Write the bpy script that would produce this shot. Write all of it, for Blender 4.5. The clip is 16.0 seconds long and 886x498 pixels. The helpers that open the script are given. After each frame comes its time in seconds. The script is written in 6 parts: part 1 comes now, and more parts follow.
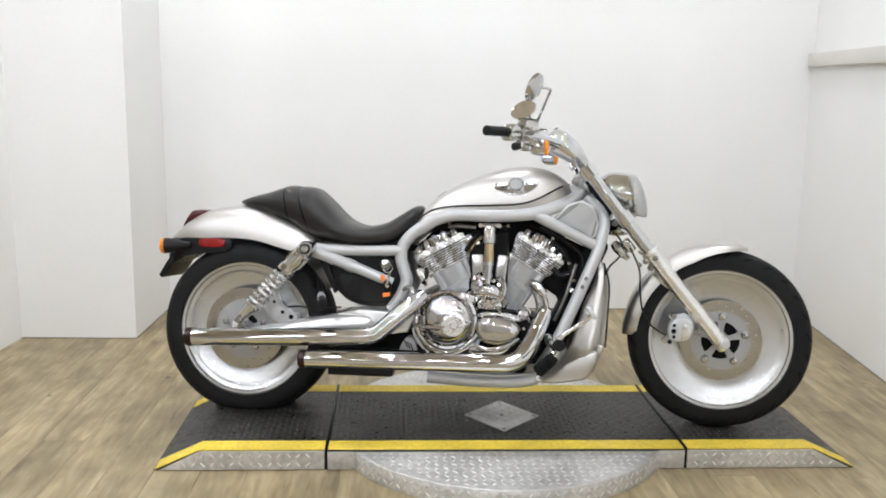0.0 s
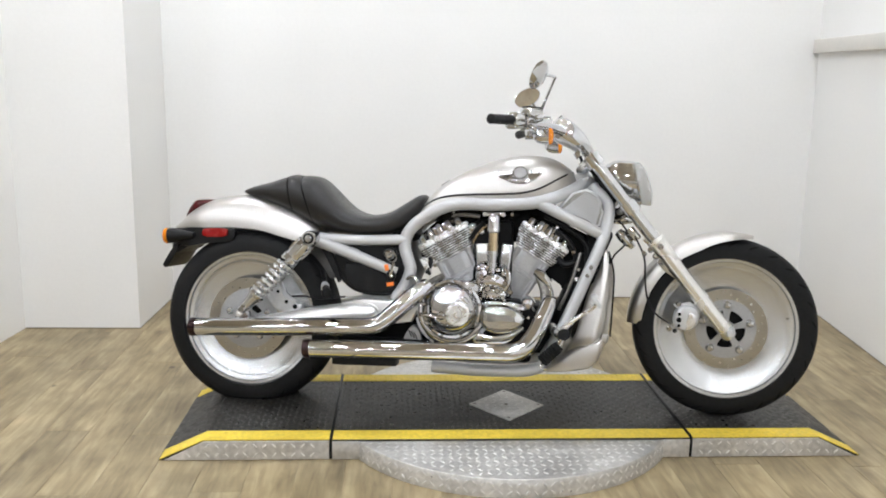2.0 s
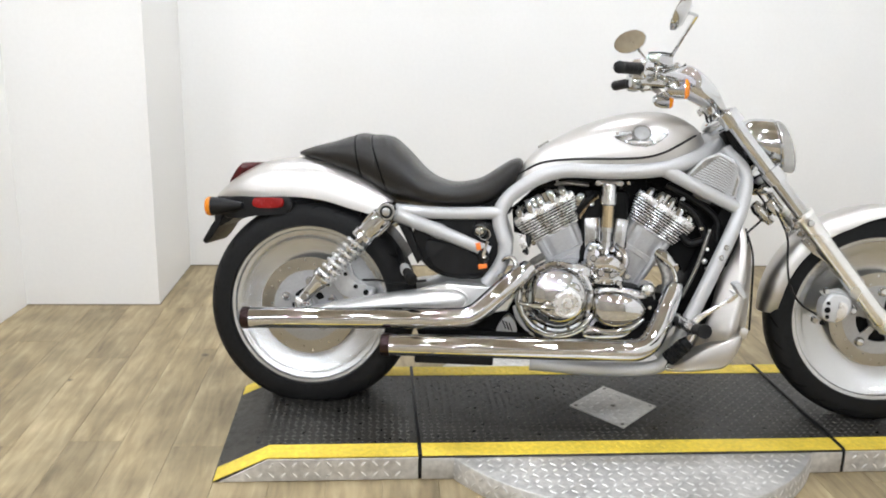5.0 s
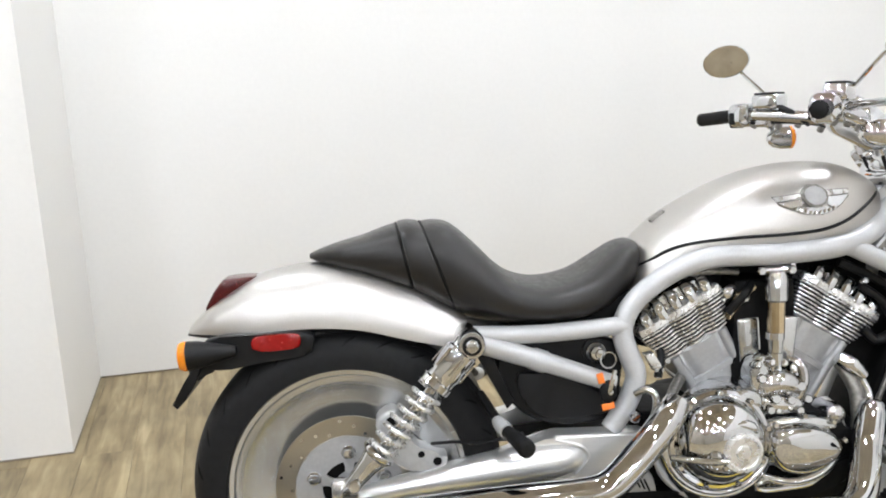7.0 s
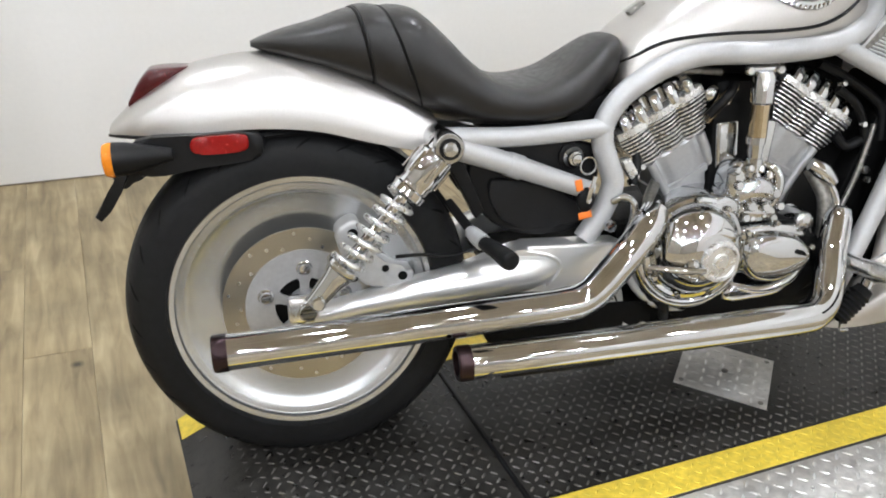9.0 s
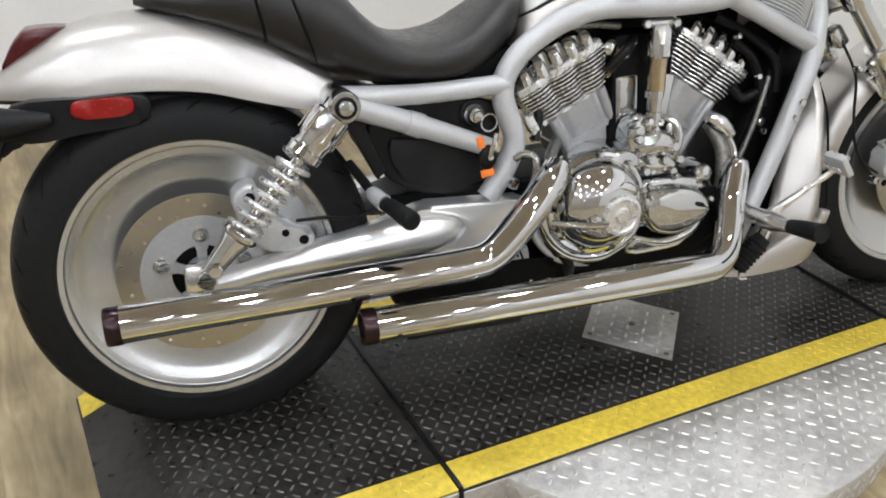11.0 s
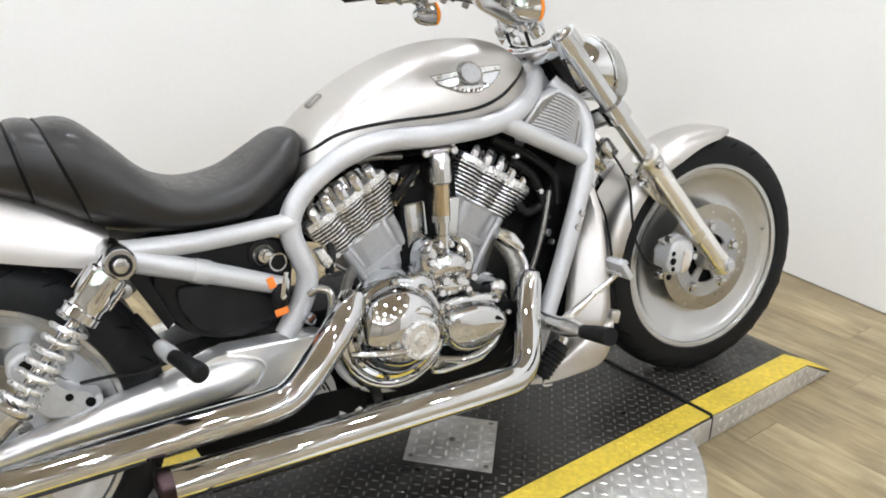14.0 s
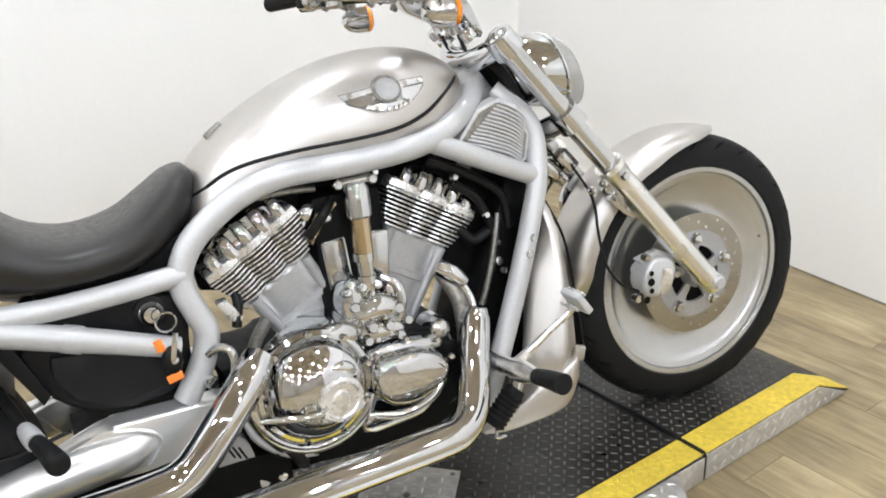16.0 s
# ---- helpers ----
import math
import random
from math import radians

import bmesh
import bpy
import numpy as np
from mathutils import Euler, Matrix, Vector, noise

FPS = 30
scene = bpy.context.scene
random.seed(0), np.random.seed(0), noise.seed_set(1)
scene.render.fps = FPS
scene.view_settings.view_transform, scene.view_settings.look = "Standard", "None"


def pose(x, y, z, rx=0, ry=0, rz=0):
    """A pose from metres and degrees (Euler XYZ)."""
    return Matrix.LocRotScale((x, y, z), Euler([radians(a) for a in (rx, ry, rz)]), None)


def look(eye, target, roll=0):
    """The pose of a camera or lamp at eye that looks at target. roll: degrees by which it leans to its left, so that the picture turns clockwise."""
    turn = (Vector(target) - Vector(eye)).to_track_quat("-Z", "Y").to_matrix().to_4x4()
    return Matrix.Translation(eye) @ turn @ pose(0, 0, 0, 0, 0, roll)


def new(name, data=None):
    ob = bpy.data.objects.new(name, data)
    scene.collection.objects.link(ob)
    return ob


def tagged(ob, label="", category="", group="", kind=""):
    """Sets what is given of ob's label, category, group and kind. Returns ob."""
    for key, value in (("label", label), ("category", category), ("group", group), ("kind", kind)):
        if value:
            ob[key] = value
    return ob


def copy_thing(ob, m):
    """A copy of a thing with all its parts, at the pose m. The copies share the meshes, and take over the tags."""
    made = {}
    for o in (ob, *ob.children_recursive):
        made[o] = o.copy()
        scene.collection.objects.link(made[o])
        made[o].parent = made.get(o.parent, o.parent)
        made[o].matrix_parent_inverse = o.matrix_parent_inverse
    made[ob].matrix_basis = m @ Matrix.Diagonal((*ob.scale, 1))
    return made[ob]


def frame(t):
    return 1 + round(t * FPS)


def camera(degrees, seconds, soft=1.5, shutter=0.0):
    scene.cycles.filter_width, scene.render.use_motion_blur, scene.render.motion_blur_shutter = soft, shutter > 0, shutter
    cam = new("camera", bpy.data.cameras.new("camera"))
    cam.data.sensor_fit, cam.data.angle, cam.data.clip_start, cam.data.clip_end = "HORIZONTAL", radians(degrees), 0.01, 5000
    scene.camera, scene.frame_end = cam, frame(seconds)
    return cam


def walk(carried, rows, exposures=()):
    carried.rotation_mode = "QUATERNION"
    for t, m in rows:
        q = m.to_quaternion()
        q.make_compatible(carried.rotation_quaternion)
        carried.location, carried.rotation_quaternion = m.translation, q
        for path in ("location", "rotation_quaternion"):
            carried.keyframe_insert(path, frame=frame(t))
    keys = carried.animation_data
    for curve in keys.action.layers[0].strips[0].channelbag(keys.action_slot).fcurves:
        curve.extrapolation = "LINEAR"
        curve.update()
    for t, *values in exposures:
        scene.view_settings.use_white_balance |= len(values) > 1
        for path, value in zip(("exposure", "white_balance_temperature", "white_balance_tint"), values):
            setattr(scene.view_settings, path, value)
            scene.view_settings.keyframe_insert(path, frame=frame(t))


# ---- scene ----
cam = camera(53.6, 16.0, soft=1.9)
PATH = [
    (0, (0.14, 0.146, 1.256), (0.066, 2.11, 0.887), 1.1),
    (0.5, (0.142, 0.152, 1.251), (0.067, 2.115, 0.875), 1.0),
    (1, (0.141, 0.155, 1.254), (0.066, 2.115, 0.868), 1.0),
    (1.5, (0.135, 0.153, 1.257), (0.06, 2.113, 0.866), 0.9),
    (2, (0.134, 0.158, 1.256), (0.055, 2.117, 0.861), 0.9),
    (2.5, (0.134, 0.159, 1.246), (0.053, 2.118, 0.853), 0.9),
    (3, (0.113, 0.174, 1.247), (0.043, 2.133, 0.847), 1.2),
    (3.2, (0.106, 0.18, 1.246), (0.039, 2.138, 0.843), 1.1),
    (5.3, (-0.328, 0.791, 1.227), (-0.323, 2.72, 0.699), 1.7),
    (5.5, (-0.381, 0.868, 1.244), (-0.297, 2.793, 0.706), 1.4),
    (5.7, (-0.475, 0.945, 1.26), (-0.365, 2.863, 0.702), -0.3),
    (6, (-0.524, 1.099, 1.245), (-0.385, 3.01, 0.67), -1.0),
    (6.3, (-0.588, 1.274, 1.267), (-0.45, 3.203, 0.757), -1.1),
    (6.5, (-0.588, 1.382, 1.264), (-0.435, 3.31, 0.758), -3.3),
    (6.7, (-0.637, 1.46, 1.286), (-0.415, 3.38, 0.771), -2.5),
    (7, (-0.735, 1.597, 1.278), (-0.444, 3.51, 0.774), -1.3),
    (7.3, (-0.831, 1.702, 1.283), (-0.408, 3.575, 0.722), -3.9),
    (7.5, (-0.866, 1.76, 1.288), (-0.368, 3.597, 0.673), -2.3),
    (7.7, (-0.87, 1.764, 1.264), (-0.345, 3.583, 0.619), -0.7),
    (8, (-0.881, 1.8, 1.25), (-0.323, 3.582, 0.534), 0.2),
    (8.5, (-0.892, 1.807, 1.219), (-0.335, 3.544, 0.399), 1.9),
    (8.7, (-0.892, 1.805, 1.206), (-0.335, 3.523, 0.346), 2.1),
    (10.8, (-0.855, 1.806, 1.167), (-0.178, 3.427, 0.215), 3.1),
    (11, (-0.847, 1.806, 1.174), (-0.137, 3.413, 0.218), 3.0),
    (11.5, (-0.826, 1.808, 1.192), (-0.021, 3.398, 0.285), 2.4),
    (12, (-0.799, 1.802, 1.205), (0.082, 3.378, 0.345), 2.1),
    (12.5, (-0.778, 1.801, 1.214), (0.166, 3.349, 0.369), 2.3),
    (13, (-0.764, 1.787, 1.217), (0.212, 3.333, 0.407), 2.0),
    (13.5, (-0.753, 1.781, 1.23), (0.25, 3.326, 0.451), 1.8),
    (14, (-0.739, 1.772, 1.242), (0.294, 3.315, 0.498), 1.7),
    (14.5, (-0.729, 1.769, 1.253), (0.325, 3.315, 0.546), 1.3),
    (15, (-0.71, 1.769, 1.257), (0.333, 3.302, 0.506), 1.0),
    (15.5, (-0.642, 1.79, 1.261), (0.396, 3.306, 0.472), -1.1),
    (16, (-0.415, 1.857, 1.244), (0.517, 3.45, 0.474), -2.5),
]
EXPOSURES = [(0, -0.6), (3.2, -0.6), (5.3, -0.4), (8.7, -0.45), (10.8, -0.7), (12.5, -0.45), (14.2, -0.36), (16, -0.30)]
walk(cam, [(t, look(eye, target, roll)) for t, eye, target, roll in PATH], EXPOSURES)

# ---------------------------------------------------------------- light
world = bpy.data.worlds.new("world")
scene.world = world
world.use_nodes = True
world.node_tree.nodes["Background"].inputs[0].default_value = (0.8, 0.85, 0.9, 1)
world.node_tree.nodes["Background"].inputs[1].default_value = 0.05
LAMP_GLOW = 500.0


# ---------------------------------------------------------------- materials
def mat(name, base, rough=0.5, metal=0.0, scale=30.0, vary=0.08, rvary=0.06, bump=0.0, bscale=200.0, stretch=(1, 1, 1), coat=0.0,
        big=3.0, bigvary=0.06, spec=0.5):
    """A surface with grain at two scales, a little relief and uneven gloss."""
    m = bpy.data.materials.new(name)
    m.use_nodes = True
    nt = m.node_tree
    b = nt.nodes["Principled BSDF"]
    tc = nt.nodes.new("ShaderNodeTexCoord")
    mp = nt.nodes.new("ShaderNodeMapping")
    mp.inputs["Scale"].default_value = stretch
    nt.links.new(tc.outputs["Object"], mp.inputs[0])

    def noise_at(sc, detail=4.0):
        n = nt.nodes.new("ShaderNodeTexNoise")
        n.inputs["Scale"].default_value = sc
        n.inputs["Detail"].default_value = detail
        nt.links.new(mp.outputs[0], n.inputs["Vector"])
        return n.outputs["Fac"]

    def ranged(src, lo, hi):
        r = nt.nodes.new("ShaderNodeMapRange")
        r.inputs["To Min"].default_value, r.inputs["To Max"].default_value = lo, hi
        r.inputs["From Min"].default_value, r.inputs["From Max"].default_value = 0.3, 0.7
        nt.links.new(src, r.inputs["Value"])
        return r.outputs[0]

    fine, wide = noise_at(scale), noise_at(big, 2.0)
    mul = nt.nodes.new("ShaderNodeMath")
    mul.operation = "MULTIPLY"
    nt.links.new(ranged(fine, 1 - vary, 1 + vary), mul.inputs[0])
    nt.links.new(ranged(wide, 1 - bigvary, 1 + bigvary), mul.inputs[1])
    vm = nt.nodes.new("ShaderNodeVectorMath")
    vm.operation = "SCALE"
    vm.inputs[0].default_value = base
    nt.links.new(mul.outputs[0], vm.inputs["Scale"])
    nt.links.new(vm.outputs[0], b.inputs["Base Color"])
    nt.links.new(ranged(wide if metal > 0.8 else fine, max(0.0, rough - rvary), rough + rvary), b.inputs["Roughness"])
    b.inputs["Metallic"].default_value = metal
    b.inputs["Coat Weight"].default_value = coat
    b.inputs["Coat Roughness"].default_value = 0.08
    b.inputs["Specular IOR Level"].default_value = spec
    if bump:
        bp = nt.nodes.new("ShaderNodeBump")
        bp.inputs["Strength"].default_value = bump
        bp.inputs["Distance"].default_value = 0.002
        nt.links.new(noise_at(bscale, 3.0), bp.inputs["Height"])
        nt.links.new(bp.outputs[0], b.inputs["Normal"])
    return m


M_WALL = mat("white_paint", (0.82, 0.81, 0.79), 0.62, scale=60, vary=0.012, bump=0.12, bscale=260, big=1.2, bigvary=0.02)
M_FAR = mat("unseen_wall_beige", (0.37, 0.34, 0.29), 0.65, scale=50, vary=0.03, bump=0.1, big=1.0, bigvary=0.06)
M_LEDGE = mat("ledge_paint", (0.70, 0.67, 0.62), 0.55, scale=40, vary=0.03, bump=0.1)
M_CEIL = mat("tan_ceiling", (0.41, 0.35, 0.265), 0.75, scale=14, vary=0.15, bump=0.2, bscale=60)
M_TRIM = mat("dark_trim", (0.22, 0.185, 0.14), 0.6, scale=40, vary=0.2)
M_CHROME = mat("chrome", (0.65, 0.66, 0.672), 0.045, 1.0, scale=25, vary=0.02, rvary=0.0, big=8, bigvary=0.02)
M_CHROME_OLD = mat("dulled_chrome", (0.62, 0.63, 0.64), 0.15, 1.0, scale=160, vary=0.04, rvary=0.02)
M_ALU = mat("brushed_aluminium_panel", (0.55, 0.53, 0.505), 0.39, 1.0, scale=300, vary=0.03, rvary=0.0, big=5, bigvary=0.02)
M_POLISH = mat("polished_aluminium", (0.90, 0.895, 0.885), 0.27, 1.0, scale=260, vary=0.02, rvary=0.012, big=9, bigvary=0.03)
M_WHEEL = mat("machined_wheel_aluminium", (0.57, 0.575, 0.575), 0.25, 0.92, scale=60, vary=0.02, rvary=0.0, big=7, bigvary=0.015)
_t = M_WHEEL.node_tree.nodes.new("ShaderNodeTangent")
_t.direction_type, _t.axis = "RADIAL", "Y"
_w = M_WHEEL.node_tree.nodes["Principled BSDF"]
_w.inputs["Anisotropic"].default_value = 0.85
M_WHEEL.node_tree.links.new(_t.outputs[0], _w.inputs["Tangent"])
M_CAST = mat("cast_silver_paint", (0.57, 0.575, 0.58), 0.36, 0.40, scale=120, vary=0.06, rvary=0.06, bump=0.12, bscale=500)
M_FRAME = mat("silver_frame_paint", (0.50, 0.503, 0.508), 0.36, 0.25, scale=200, vary=0.04, rvary=0.05, coat=0.15, bump=0.05, bscale=600)
M_BARREL = mat("satin_barrel_paint", (0.40, 0.40, 0.40), 0.38, 0.45, scale=120, vary=0.06, rvary=0.06, bump=0.10, bscale=500)
# Fin faces turned dark: the shade between the fins, put into colour.
M_FINFACE = mat("fin_gap_shade", (0.07, 0.07, 0.071), 0.5, scale=80, vary=0.2)
M_FIN = mat("machined_fin_metal", (0.76, 0.76, 0.755), 0.28, 0.80, scale=70, vary=0.06)
M_LEATHER = mat("black_leather", (0.012, 0.0108, 0.010), 0.36, spec=0.42, scale=90, vary=0.2, rvary=0.08, bump=0.16, bscale=420, big=7, bigvary=0.12)
M_RUBBER = mat("tyre_rubber", (0.010, 0.010, 0.0103), 0.58, spec=0.15, scale=70, vary=0.25, rvary=0.1, bump=0.25, bscale=300, bigvary=0.15)
M_PANEL = mat("dark_grey_plastic", (0.012, 0.012, 0.0127), 0.45, spec=0.2, scale=160, vary=0.12, bump=0.12, bscale=700)
M_GROOVE = mat("tyre_groove_shade", (0.004, 0.004, 0.004), 0.8, spec=0.1, scale=90, vary=0.3)
M_PLASTIC = mat("black_plastic", (0.007, 0.007, 0.0075), 0.40, spec=0.2, scale=160, vary=0.15, bump=0.12, bscale=700)
# Black paint, also the colour of fill that stands in for shaded gaps.
M_BLACK = mat("black_paint_and_shade", (0.004, 0.004, 0.004), 0.55, scale=60, vary=0.3, bump=0.15, bscale=200, spec=0.1)
M_SATIN = mat("satin_cast_aluminium", (0.82, 0.82, 0.815), 0.30, 0.80, scale=40, vary=0.05, rvary=0.0, bump=0.35, bscale=16, big=9, bigvary=0.06, stretch=(0.12, 1, 1))
M_ROTOR = mat("brake_steel", (0.43, 0.40, 0.335), 0.30, 1.0, scale=320, vary=0.03, rvary=0.02)
M_BURNT = mat("heat_stained_tip", (0.045, 0.028, 0.030), 0.25, 0.9, scale=30, vary=0.3)
M_BRASS = mat("gold_coolant_pipe", (0.62, 0.50, 0.33), 0.22, 1.0, scale=60, vary=0.1)
M_PLATE = mat("worn_aluminium_tread_plate", (0.57, 0.555, 0.53), 0.42, 0.6, scale=55, vary=0.18, rvary=0.12, bump=0.15, bscale=180, big=5, bigvary=0.2)
M_TREAD = mat("scuffed_tread", (0.74, 0.73, 0.71), 0.36, 0.6, scale=80, vary=0.15, rvary=0.1)
M_DECK = mat("black_painted_tread_plate", (0.021, 0.0196, 0.0175), 0.38, spec=0.36, scale=45, vary=0.4, rvary=0.14, bump=0.3, bscale=260, big=4, bigvary=0.5)
M_DECK_TREAD = mat("worn_black_tread", (0.125, 0.120, 0.112), 0.38, 0.45, spec=0.4, scale=60, vary=0.4, big=6, bigvary=0.35)
M_YELLOW = mat("yellow_safety_paint", (0.72, 0.535, 0.06), 0.55, scale=70, vary=0.16, bump=0.2, bscale=220, big=6, bigvary=0.14)
M_ORANGE = mat("orange_plastic", (0.9, 0.22, 0.03), 0.4, scale=60, vary=0.08)
M_GRIME_AND_GAP = mat("grimy_metal_and_gap_shade", (0.25, 0.24, 0.22), 0.4, 0.8, scale=120, vary=0.3)


def lens(name, col):
    m = mat(name, col, 0.22, scale=150, vary=0.1, coat=0.15, spec=0.35)
    m.node_tree.nodes["Principled BSDF"].inputs["Transmission Weight"].default_value = 0.25
    return m


M_RED = lens("red_lens", (0.33, 0.006, 0.006))
M_DARKRED = lens("dark_red_lens", (0.075, 0.003, 0.005))
M_AMBER = lens("amber_lens", (0.95, 0.30, 0.015))
M_GLASS = bpy.data.materials.new("headlamp_glass")
M_GLASS.use_nodes = True
_g = M_GLASS.node_tree.nodes["Principled BSDF"]
_g.inputs["Transmission Weight"].default_value, _g.inputs["Roughness"].default_value, _g.inputs["IOR"].default_value = 0.9, 0.03, 1.45
M_MIRROR = mat("mirror_glass", (0.9, 0.9, 0.88), 0.012, 1.0, scale=20, vary=0.01, rvary=0.005)
M_BULB = bpy.data.materials.new("lamp_glow")
M_BULB.use_nodes = True
_b = M_BULB.node_tree.nodes["Principled BSDF"]
_b.inputs["Base Color"].default_value = (1, 1, 1, 1)
_b.inputs["Emission Color"].default_value = (0.925, 0.985, 1.075, 1)
_b.inputs["Emission Strength"].default_value = LAMP_GLOW


def plank_material():
    """Limed oak: long grain, knots, and a tone of its own for each plank."""
    m = bpy.data.materials.new("limed_oak_plank")
    m.use_nodes = True
    nt = m.node_tree
    b = nt.nodes["Principled BSDF"]
    tc, oi = nt.nodes.new("ShaderNodeTexCoord"), nt.nodes.new("ShaderNodeObjectInfo")
    shift = nt.nodes.new("ShaderNodeVectorMath")
    shift.operation = "MULTIPLY_ADD"
    shift.inputs[0].default_value = (7.0, 13.0, 0)
    nt.links.new(oi.outputs["Random"], shift.inputs[1])
    nt.links.new(tc.outputs["Object"], shift.inputs[2])
    mp = nt.nodes.new("ShaderNodeMapping")
    mp.inputs["Scale"].default_value = (1.0, 0.13, 1.0)
    nt.links.new(shift.outputs[0], mp.inputs[0])
    grain, cloud = nt.nodes.new("ShaderNodeTexNoise"), nt.nodes.new("ShaderNodeTexNoise")
    grain.inputs["Scale"].default_value, grain.inputs["Detail"].default_value, grain.inputs["Distortion"].default_value = 42, 8, 0.6
    cloud.inputs["Scale"].default_value, cloud.inputs["Detail"].default_value = 10, 4
    nt.links.new(mp.outputs[0], grain.inputs["Vector"])
    nt.links.new(mp.outputs[0], cloud.inputs["Vector"])
    ramp = nt.nodes.new("ShaderNodeValToRGB")
    e = ramp.color_ramp.elements
    e[0].position, e[0].color = 0.30, (0.150, 0.110, 0.056, 1)
    e[1].position, e[1].color = 0.68, (0.47, 0.380, 0.225, 1)
    mid = e.new(0.5)
    mid.color = (0.315, 0.244, 0.134, 1)
    mixf = nt.nodes.new("ShaderNodeMix")
    mixf.inputs[0].default_value = 0.5
    nt.links.new(grain.outputs["Fac"], mixf.inputs[2])
    nt.links.new(cloud.outputs["Fac"], mixf.inputs[3])
    nt.links.new(mixf.outputs[0], ramp.inputs[0])
    knots = nt.nodes.new("ShaderNodeTexVoronoi")
    knots.inputs["Scale"].default_value = 3.4
    nt.links.new(shift.outputs[0], knots.inputs["Vector"])
    kr = nt.nodes.new("ShaderNodeMapRange")
    kr.inputs["From Min"].default_value, kr.inputs["From Max"].default_value = 0.016, 0.060
    kr.inputs["To Min"].default_value, kr.inputs["To Max"].default_value = 0.22, 1.0
    nt.links.new(knots.outputs["Distance"], kr.inputs["Value"])
    smudge = nt.nodes.new("ShaderNodeTexNoise")
    smudge.inputs["Scale"].default_value, smudge.inputs["Detail"].default_value = 5.5, 4
    nt.links.new(shift.outputs[0], smudge.inputs["Vector"])
    sr = nt.nodes.new("ShaderNodeMapRange")
    sr.inputs["From Min"].default_value, sr.inputs["From Max"].default_value = 0.34, 0.60
    sr.inputs["To Min"].default_value, sr.inputs["To Max"].default_value = 0.72, 1.0
    nt.links.new(smudge.outputs["Fac"], sr.inputs["Value"])
    worn = nt.nodes.new("ShaderNodeMath")
    worn.operation = "MULTIPLY"
    nt.links.new(kr.outputs[0], worn.inputs[0])
    nt.links.new(sr.outputs[0], worn.inputs[1])
    tone = nt.nodes.new("ShaderNodeMapRange")
    tone.inputs["To Min"].default_value, tone.inputs["To Max"].default_value = 0.88, 1.13
    nt.links.new(oi.outputs["Random"], tone.inputs["Value"])
    sc = nt.nodes.new("ShaderNodeVectorMath")
    sc.operation = "SCALE"
    nt.links.new(ramp.outputs[0], sc.inputs[0])
    both_ = nt.nodes.new("ShaderNodeMath")
    both_.operation = "MULTIPLY"
    nt.links.new(tone.outputs[0], both_.inputs[0])
    nt.links.new(worn.outputs[0], both_.inputs[1])
    nt.links.new(both_.outputs[0], sc.inputs["Scale"])
    nt.links.new(sc.outputs[0], b.inputs["Base Color"])
    b.inputs["Roughness"].default_value = 0.42
    bp = nt.nodes.new("ShaderNodeBump")
    bp.inputs["Strength"].default_value, bp.inputs["Distance"].default_value = 0.15, 0.002
    nt.links.new(grain.outputs["Fac"], bp.inputs["Height"])
    nt.links.new(bp.outputs[0], b.inputs["Normal"])
    return m


M_PLANK = plank_material()


# ---------------------------------------------------------------- shape helpers
def mesh_of(name, bm, material, smooth=40):
    bmesh.ops.recalc_face_normals(bm, faces=bm.faces)
    me = bpy.data.meshes.new(name)
    for f in bm.faces:
        f.smooth = True
    for ed in bm.edges:
        if len(ed.link_faces) == 2 and ed.calc_face_angle(0) > radians(smooth):
            ed.smooth = False
    bm.to_mesh(me)
    bm.free()
    me.materials.append(material)
    return me


def part(name, bm, material, parent, label="", kind="", smooth=40):
    ob = new(name, mesh_of(name, bm, material, smooth))
    ob.parent = parent
    return tagged(ob, label, kind=kind)


def thing(name, m, label, category, group=""):
    ob = new(name)
    ob.empty_display_size = 0.1
    ob.matrix_basis = m
    return tagged(ob, label, category, group)


def solid(name, bm, material, label, category, kind="", m=None, smooth=40):
    ob = new(name, mesh_of(name, bm, material, smooth))
    if m is not None:
        ob.matrix_basis = m
    return tagged(ob, label, category, kind=kind)


def curve_through(pts, n=6):
    """Points of a smooth line through pts (any number of values each)."""
    p = [np.array(q, float) for q in pts]
    p = [2 * p[0] - p[1]] + p + [2 * p[-1] - p[-2]]
    out = []
    for i in range(1, len(p) - 2):
        for k in range(n):
            t = k / n
            a, b, c, d = p[i - 1], p[i], p[i + 1], p[i + 2]
            out.append(0.5 * (2 * b + (c - a) * t + (2 * a - 5 * b + 4 * c - d) * t * t + (3 * b - a - 3 * c + d) * t ** 3))
    out.append(p[-2])
    return out


def rings(bm, loops, closed_ring=True, caps=True, closed_path=False):
    vs = [[bm.verts.new(q) for q in loop] for loop in loops]
    n = len(vs[0])
    last = len(vs) if closed_path else len(vs) - 1
    for i in range(last):
        a, b = vs[i], vs[(i + 1) % len(vs)]
        for k in range(n if closed_ring else n - 1):
            bm.faces.new((a[k], a[(k + 1) % n], b[(k + 1) % n], b[k]))
    if caps and closed_ring and not closed_path:
        bm.faces.new(vs[0][::-1])
        bm.faces.new(vs[-1])
    return bm


